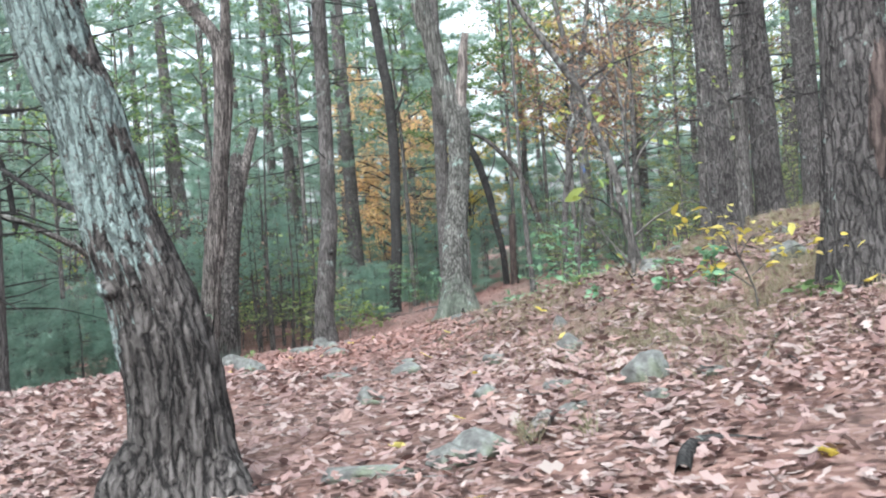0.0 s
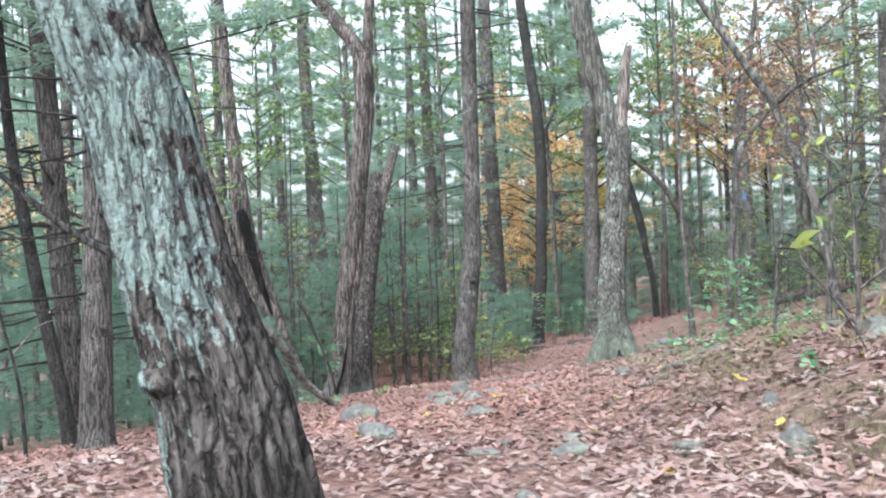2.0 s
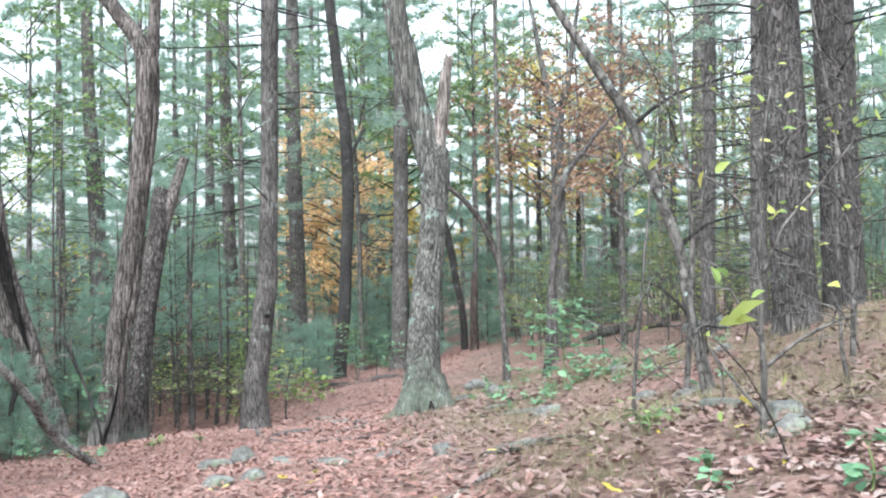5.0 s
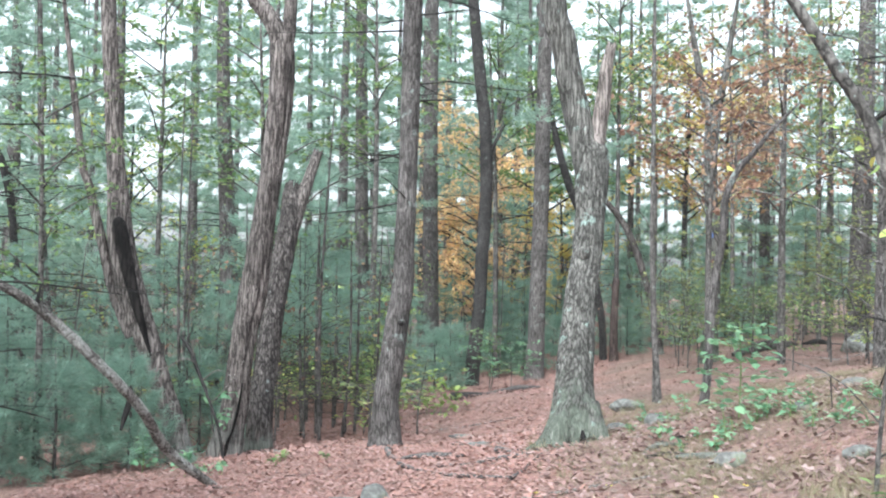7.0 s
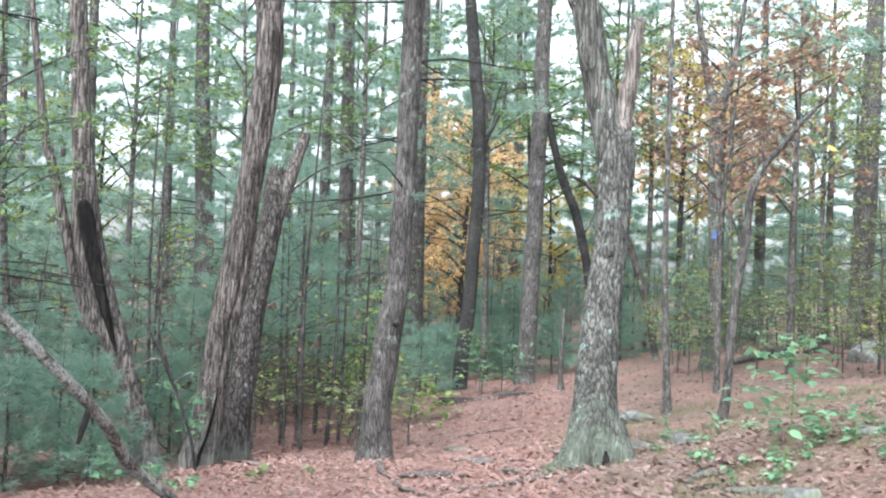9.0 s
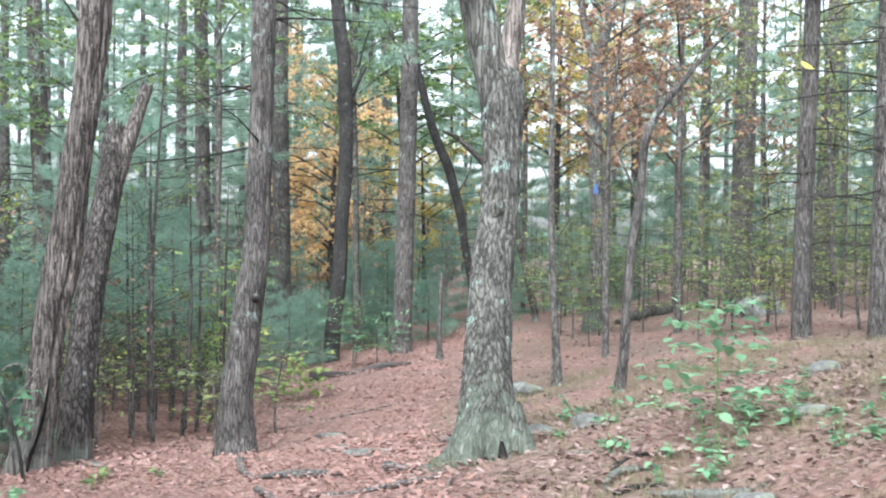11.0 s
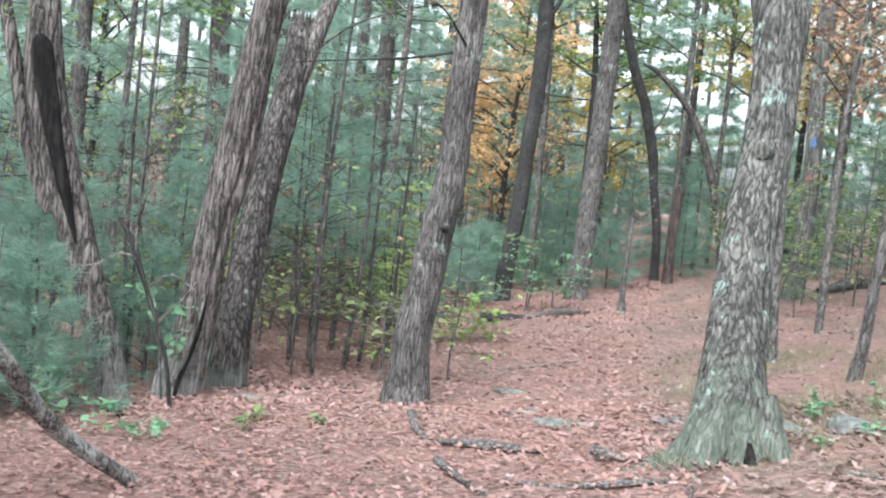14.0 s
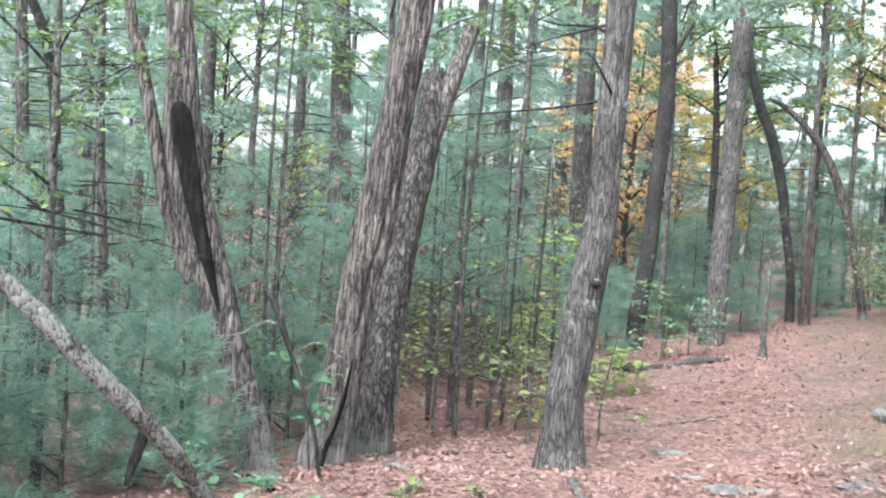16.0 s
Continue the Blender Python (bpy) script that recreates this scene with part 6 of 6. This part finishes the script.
# ---- the wood behind: young pines, tall pines and thin trunks ----
small = [young_pine(h, 200 + k, "young white pine with soft bluish green needles") for k, h in enumerate((1.6, 2.4, 3.2, 4.2))]
tall = [tall_pine(h, r, z0, 300 + k, "tall white pine with spreading bluish green boughs", live=30, tufts=64, dead=14, rise=(-0.18, 0.35)) for k, (h, r, z0) in enumerate(((13, 0.13, 2.6), (15, 0.17, 3.4), (11, 0.10, 2.0)))]
far = [tall_pine(h, r, z0, 310 + k, "distant white pine with dense teal boughs", "distant pines", dead=3, live=46, tufts=34, each=7, length=0.42, width=0.024, rise=(-0.25, 0.45)) for k, (h, r, z0) in enumerate(((20, 0.12, 0.8), (24, 0.14, 1.6)))]


def clear(x, y):
    """Open ground: the trail and the slope beside it."""
    if y < (34.6 if x < 1.2 else 37) and -2.6 - 0.06 * max(0, y - 20) < x < 9 + 0.1 * y:
        return True
    if y < 9 or (y < 23 and x > -4.9):
        return True
    return any((x - a) ** 2 + (y - b) ** 2 < 0.6 for a, b in ((-4.3, 21.4), (-5.2, 21), (-6.5, 30.9), (-4.3, 35.5), (-2.7, 38.3), (-4.5, 12), (-5.3, 13.3), (-5.9, 12.5)))


rs = np.random.RandomState(77)
first, made = set(), 0
spots = []
while made < 112:
    y = 9 + 41 * rs.rand() ** 0.75
    x = rs.uniform(-0.45 * y - 2, 0.42 * y + 2)
    if clear(x, y) or (y < 30 and x > -3.2) or any((x - a) ** 2 + (y - b) ** 2 < 0.7 for a, b in spots):
        continue
    spots.append((x, y))
    k = rs.randint(4)
    if y < 16:
        k = min(k, 1)
    elif x > -6.5 and y < 34 and rs.rand() < 0.5:
        k = 2 + k % 2
    if -2.5 < x < 3 and y < 42:
        k = min(k, 1)
    m = Matrix.Translation((x, y, gz(x, y) - 0.03)) @ Euler((rs.normal(0, 0.03), rs.normal(0, 0.03), rs.uniform(0, 6.28))).to_matrix().to_4x4()
    if k not in first:
        first.add(k)
        small[k].matrix_basis = m
    else:
        copy_thing(small[k], m)
    made += 1
for k, (x, y) in enumerate(((-6.7, 18.3), (-5.9, 19.4), (-7.6, 17.4), (-5.6, 20.2), (-8.3, 18.8), (-6.9, 20.3), (-1.9, 35.2), (-0.9, 35.6), (0.7, 35.3), (1.3, 38), (-0.2, 36.6), (2.6, 38.2), (4.2, 37.8), (5.6, 38.4), (-2.9, 33.5), (-2.2, 31.8), (-1.9, 33), (-3.0, 29.6), (-1.9, 41.5), (-0.9, 41.0), (-2.6, 43.0), (-0.2, 42.6), (-1.9, 47.0), (-2.6, 49.0), (-1.1, 48.5))):
    copy_thing(small[(1, 0, 1, 0, 2, 1, 0, 1, 0, 1, 1, 0, 1, 0, 1, 0, 0, 1, 0, 1, 1, 0, 2, 2, 2)[k]], Matrix.Translation((x, y, gz(x, y) - 0.03)) @ Euler((0, 0, k * 1.3)).to_matrix().to_4x4())
brush = [leafy_tree("thicket_sapling", limbs_up(-9.0 - k, 28.0 + 2 * k, 0.4, h, 0.018, 1.2, 14, rs0), m, c, 0.075, 170 + k, lb, "sapling", BARK_SAPLING, 0.3, "stem", "thicket saplings")
         for k, (h, m, c, lb) in enumerate(((3.2, LEAF_GREEN, 150, "thin sapling with sparse green and yellowing leaves"), (4.0, LEAF_GREEN, 300, "thin sapling with sparse green leaves"), (2.6, LEAF_BROWN, 160, "thin sapling with few withered leaves"), (3.6, LEAF_GREEN, 24, "bare grey thicket sapling with hardly any leaves")))]
made = 0
while made < 48:
    y = 22 + 24 * rs.rand()
    x = rs.uniform(-0.4 * y - 2, 0.36 * y)
    if clear(x, y) and not (y > 27 and x > 3.5 and rs.rand() < 0.4):
        continue
    g = brush[rs.randint(4)]
    copy_thing(g, Matrix.Translation((x, y, gz(x, y))) @ Euler((0, 0, rs.uniform(0, 6.28))).to_matrix().to_4x4())
    made += 1
layered = [leafy_tree("beech_sapling", limbs_up(6.2 + 2 * k, 31.5 + 2.5 * k, 0.5, h, 0.016, 1.1, 12, rs0, 0.15), m, c, 0.10, 180 + k, lb, "sapling", BARK_SAPLING, 0.3, "stem", "saplings of the thicket", flat=0.9, level=0.2)
           for k, (h, m, c, lb) in enumerate(((2.2, LEAF_OLIVE, 420, "young beech with level sprays of dull green leaves"), (3.2, LEAF_OLIVE, 600, "taller beech sapling with dull green leaves"), (1.5, LEAF_GREEN, 260, "low bushy sapling with green leaves"), (0.8, LEAF_OLIVE, 120, "knee-high shrub with sparse dull green leaves"), (1.1, LEAF_LIME, 110, "low shrub with few yellow-green leaves")))]
made = 0
while made < 40:
    y = 26.5 + 16 * rs.rand()
    x = rs.uniform(3.2, 0.33 * y + 1.5)
    if (x - 3.97) ** 2 + (y - 33) ** 2 < 0.5 or (made > 24 and y < 33):
        continue
    copy_thing(layered[(2, 0, 2, 1)[made % 4] if y < 31 else rs.randint(3)], Matrix.Translation((x, y, gz(x, y))) @ Euler((0, 0, rs.uniform(0, 6.28))).to_matrix().to_4x4())
    made += 1
for k in range(34):
    y = 22.8 + 9.5 * rs.rand()
    x = rs.uniform(-0.28 * y, -2.3 - 0.05 * (y - 22))
    copy_thing(layered[(3, 4, 3, 2, 3)[k % 5]], Matrix.Translation((x, y, gz(x, y))) @ Euler((0, 0, rs.uniform(0, 6.28))).to_matrix().to_4x4())
for k, (x, y) in enumerate(((-5.2, 20.0), (-4.95, 22.4), (-6.3, 22.6), (-5.75, 21.9), (-5.0, 23.6), (-7.2, 21.4), (-3.6, 26.4), (-4.4, 28.2))):
    copy_thing(small[(0, 0, 2, 1, 1, 2, 2, 2)[k]], Matrix.Translation((x, y, gz(x, y) - 0.03)) @ Euler((0, 0, k * 1.1)).to_matrix().to_4x4())
first, made, spots = set(), 0, []
while made < 30:
    y = 24 + 34 * rs.rand() ** 0.8
    x = rs.uniform(-0.5 * y - 4, 0.5 * y + 4)
    if (y < 40 and -8 < x < 13) or (y < 52 and -4 < x < 2.5) or any((x - a) ** 2 + (y - b) ** 2 < 4 for a, b in spots):
        continue
    spots.append((x, y))
    k = rs.randint(3)
    m = Matrix.Translation((x, y, gz(x, y) - 0.03)) @ Euler((0, 0, rs.uniform(0, 6.28))).to_matrix().to_4x4()
    if k not in first:
        first.add(k)
        tall[k].matrix_basis = m
    else:
        copy_thing(tall[k], m)
    made += 1
first, made, spots = set(), 0, []
while made < 76:
    y = 50 + 45 * rs.rand()
    x = rs.uniform(-0.5 * y - 4, 0.5 * y + 4)
    if any((x - a) ** 2 + (y - b) ** 2 < 6 for a, b in spots):
        continue
    spots.append((x, y))
    k = 0 if x > 5 else rs.randint(2)
    m = Matrix.Translation((x, y, gz(x, y) - 0.03)) @ Euler((0, 0, rs.uniform(0, 6.28))).to_matrix().to_4x4()
    if k not in first:
        first.add(k)
        far[k].matrix_basis = m
    else:
        copy_thing(far[k], m)
    made += 1
for k, (x, y) in enumerate(((-5.6, 41.5), (-9.2, 37.5), (-12.5, 33.5), (-3.6, 47.0), (-7.4, 45.5), (7.6, 45.0), (-1.0, 50.0), (-14.0, 40.0))):
    copy_thing(tall[(1, 0, 1)[k % 3]], Matrix.Translation((x, y, gz(x, y) - 0.03)) @ Euler((0, 0, k * 2.1)).to_matrix().to_4x4())
# the wood goes on beside and behind the walk
for x, y, k in ((-9, 3, 0), (-12, -5, 1), (-6, -8, 0), (2, -9, 1), (8, -4, 2), (9, 4, 1), (11, 10, 0), (-14, 10, 1), (13, 17, 0)):
    copy_thing(tall[k], Matrix.Translation((x, y, gz(x, y) - 0.03)))

thin = []
for k in range(3):
    e = base_of("thin_trunk", 0, 0, 0, "thin bare dead stem in the understory", "tree", "thin dead stems")
    h = (2.2, 3.4, 5.5)[k]
    mesh_object("trunk", *tube([(0, 0, -0.2, 0.03), (0.06, 0, h * 0.4, 0.024), (-0.05, 0.06, h, 0.008)], 6, 0.4, lumps=0.1, seed=k), BARK_PINE, e)
    rs1 = np.random.RandomState(k)
    tw = []
    for _ in range(12):
        z, a, ln = rs1.uniform(0.3, h * 0.9), rs1.uniform(0, 6.28), rs1.uniform(0.2, 0.7)
        tw.append(tube([(0, 0, z, 0.007), (math.cos(a) * ln, math.sin(a) * ln, z + rs1.uniform(-0.05, 0.3), 0.002)], 3, 1, cap=False))
    tagged(mesh_object("twig_spray", *joined(tw), BARK_DARK, e), kind="stuff")
    thin.append(e)
first, made = set(), 0
while made < 60:
    y = 20 + 32 * rs.rand()
    x = rs.uniform(-0.42 * y - 2, 0.4 * y)
    if clear(x, y) and not (y > 26 and x > 3.5 and rs.rand() < 0.35):
        continue
    k = rs.randint(3)
    m = Matrix.Translation((x, y, gz(x, y))) @ Euler((rs.normal(0, 0.05), rs.normal(0, 0.05), rs.uniform(0, 6.28))).to_matrix().to_4x4()
    if k not in first:
        first.add(k)
        thin[k].matrix_basis = m
    else:
        copy_thing(thin[k], m)
    made += 1
for k, (x, y) in enumerate(((-3.15, 24.2), (-3.0, 24.6), (-3.4, 23.6), (-2.75, 25.3), (-2.6, 26.8), (-3.9, 24.9), (-5.3, 22.9))):
    copy_thing(thin[(1, 1, 2, 1)[k % 4]], Matrix.Translation((x, y, gz(x, y))) @ Euler((0.03 * math.sin(k), 0.04 * math.cos(k * 2.1), k * 1.7)).to_matrix().to_4x4())
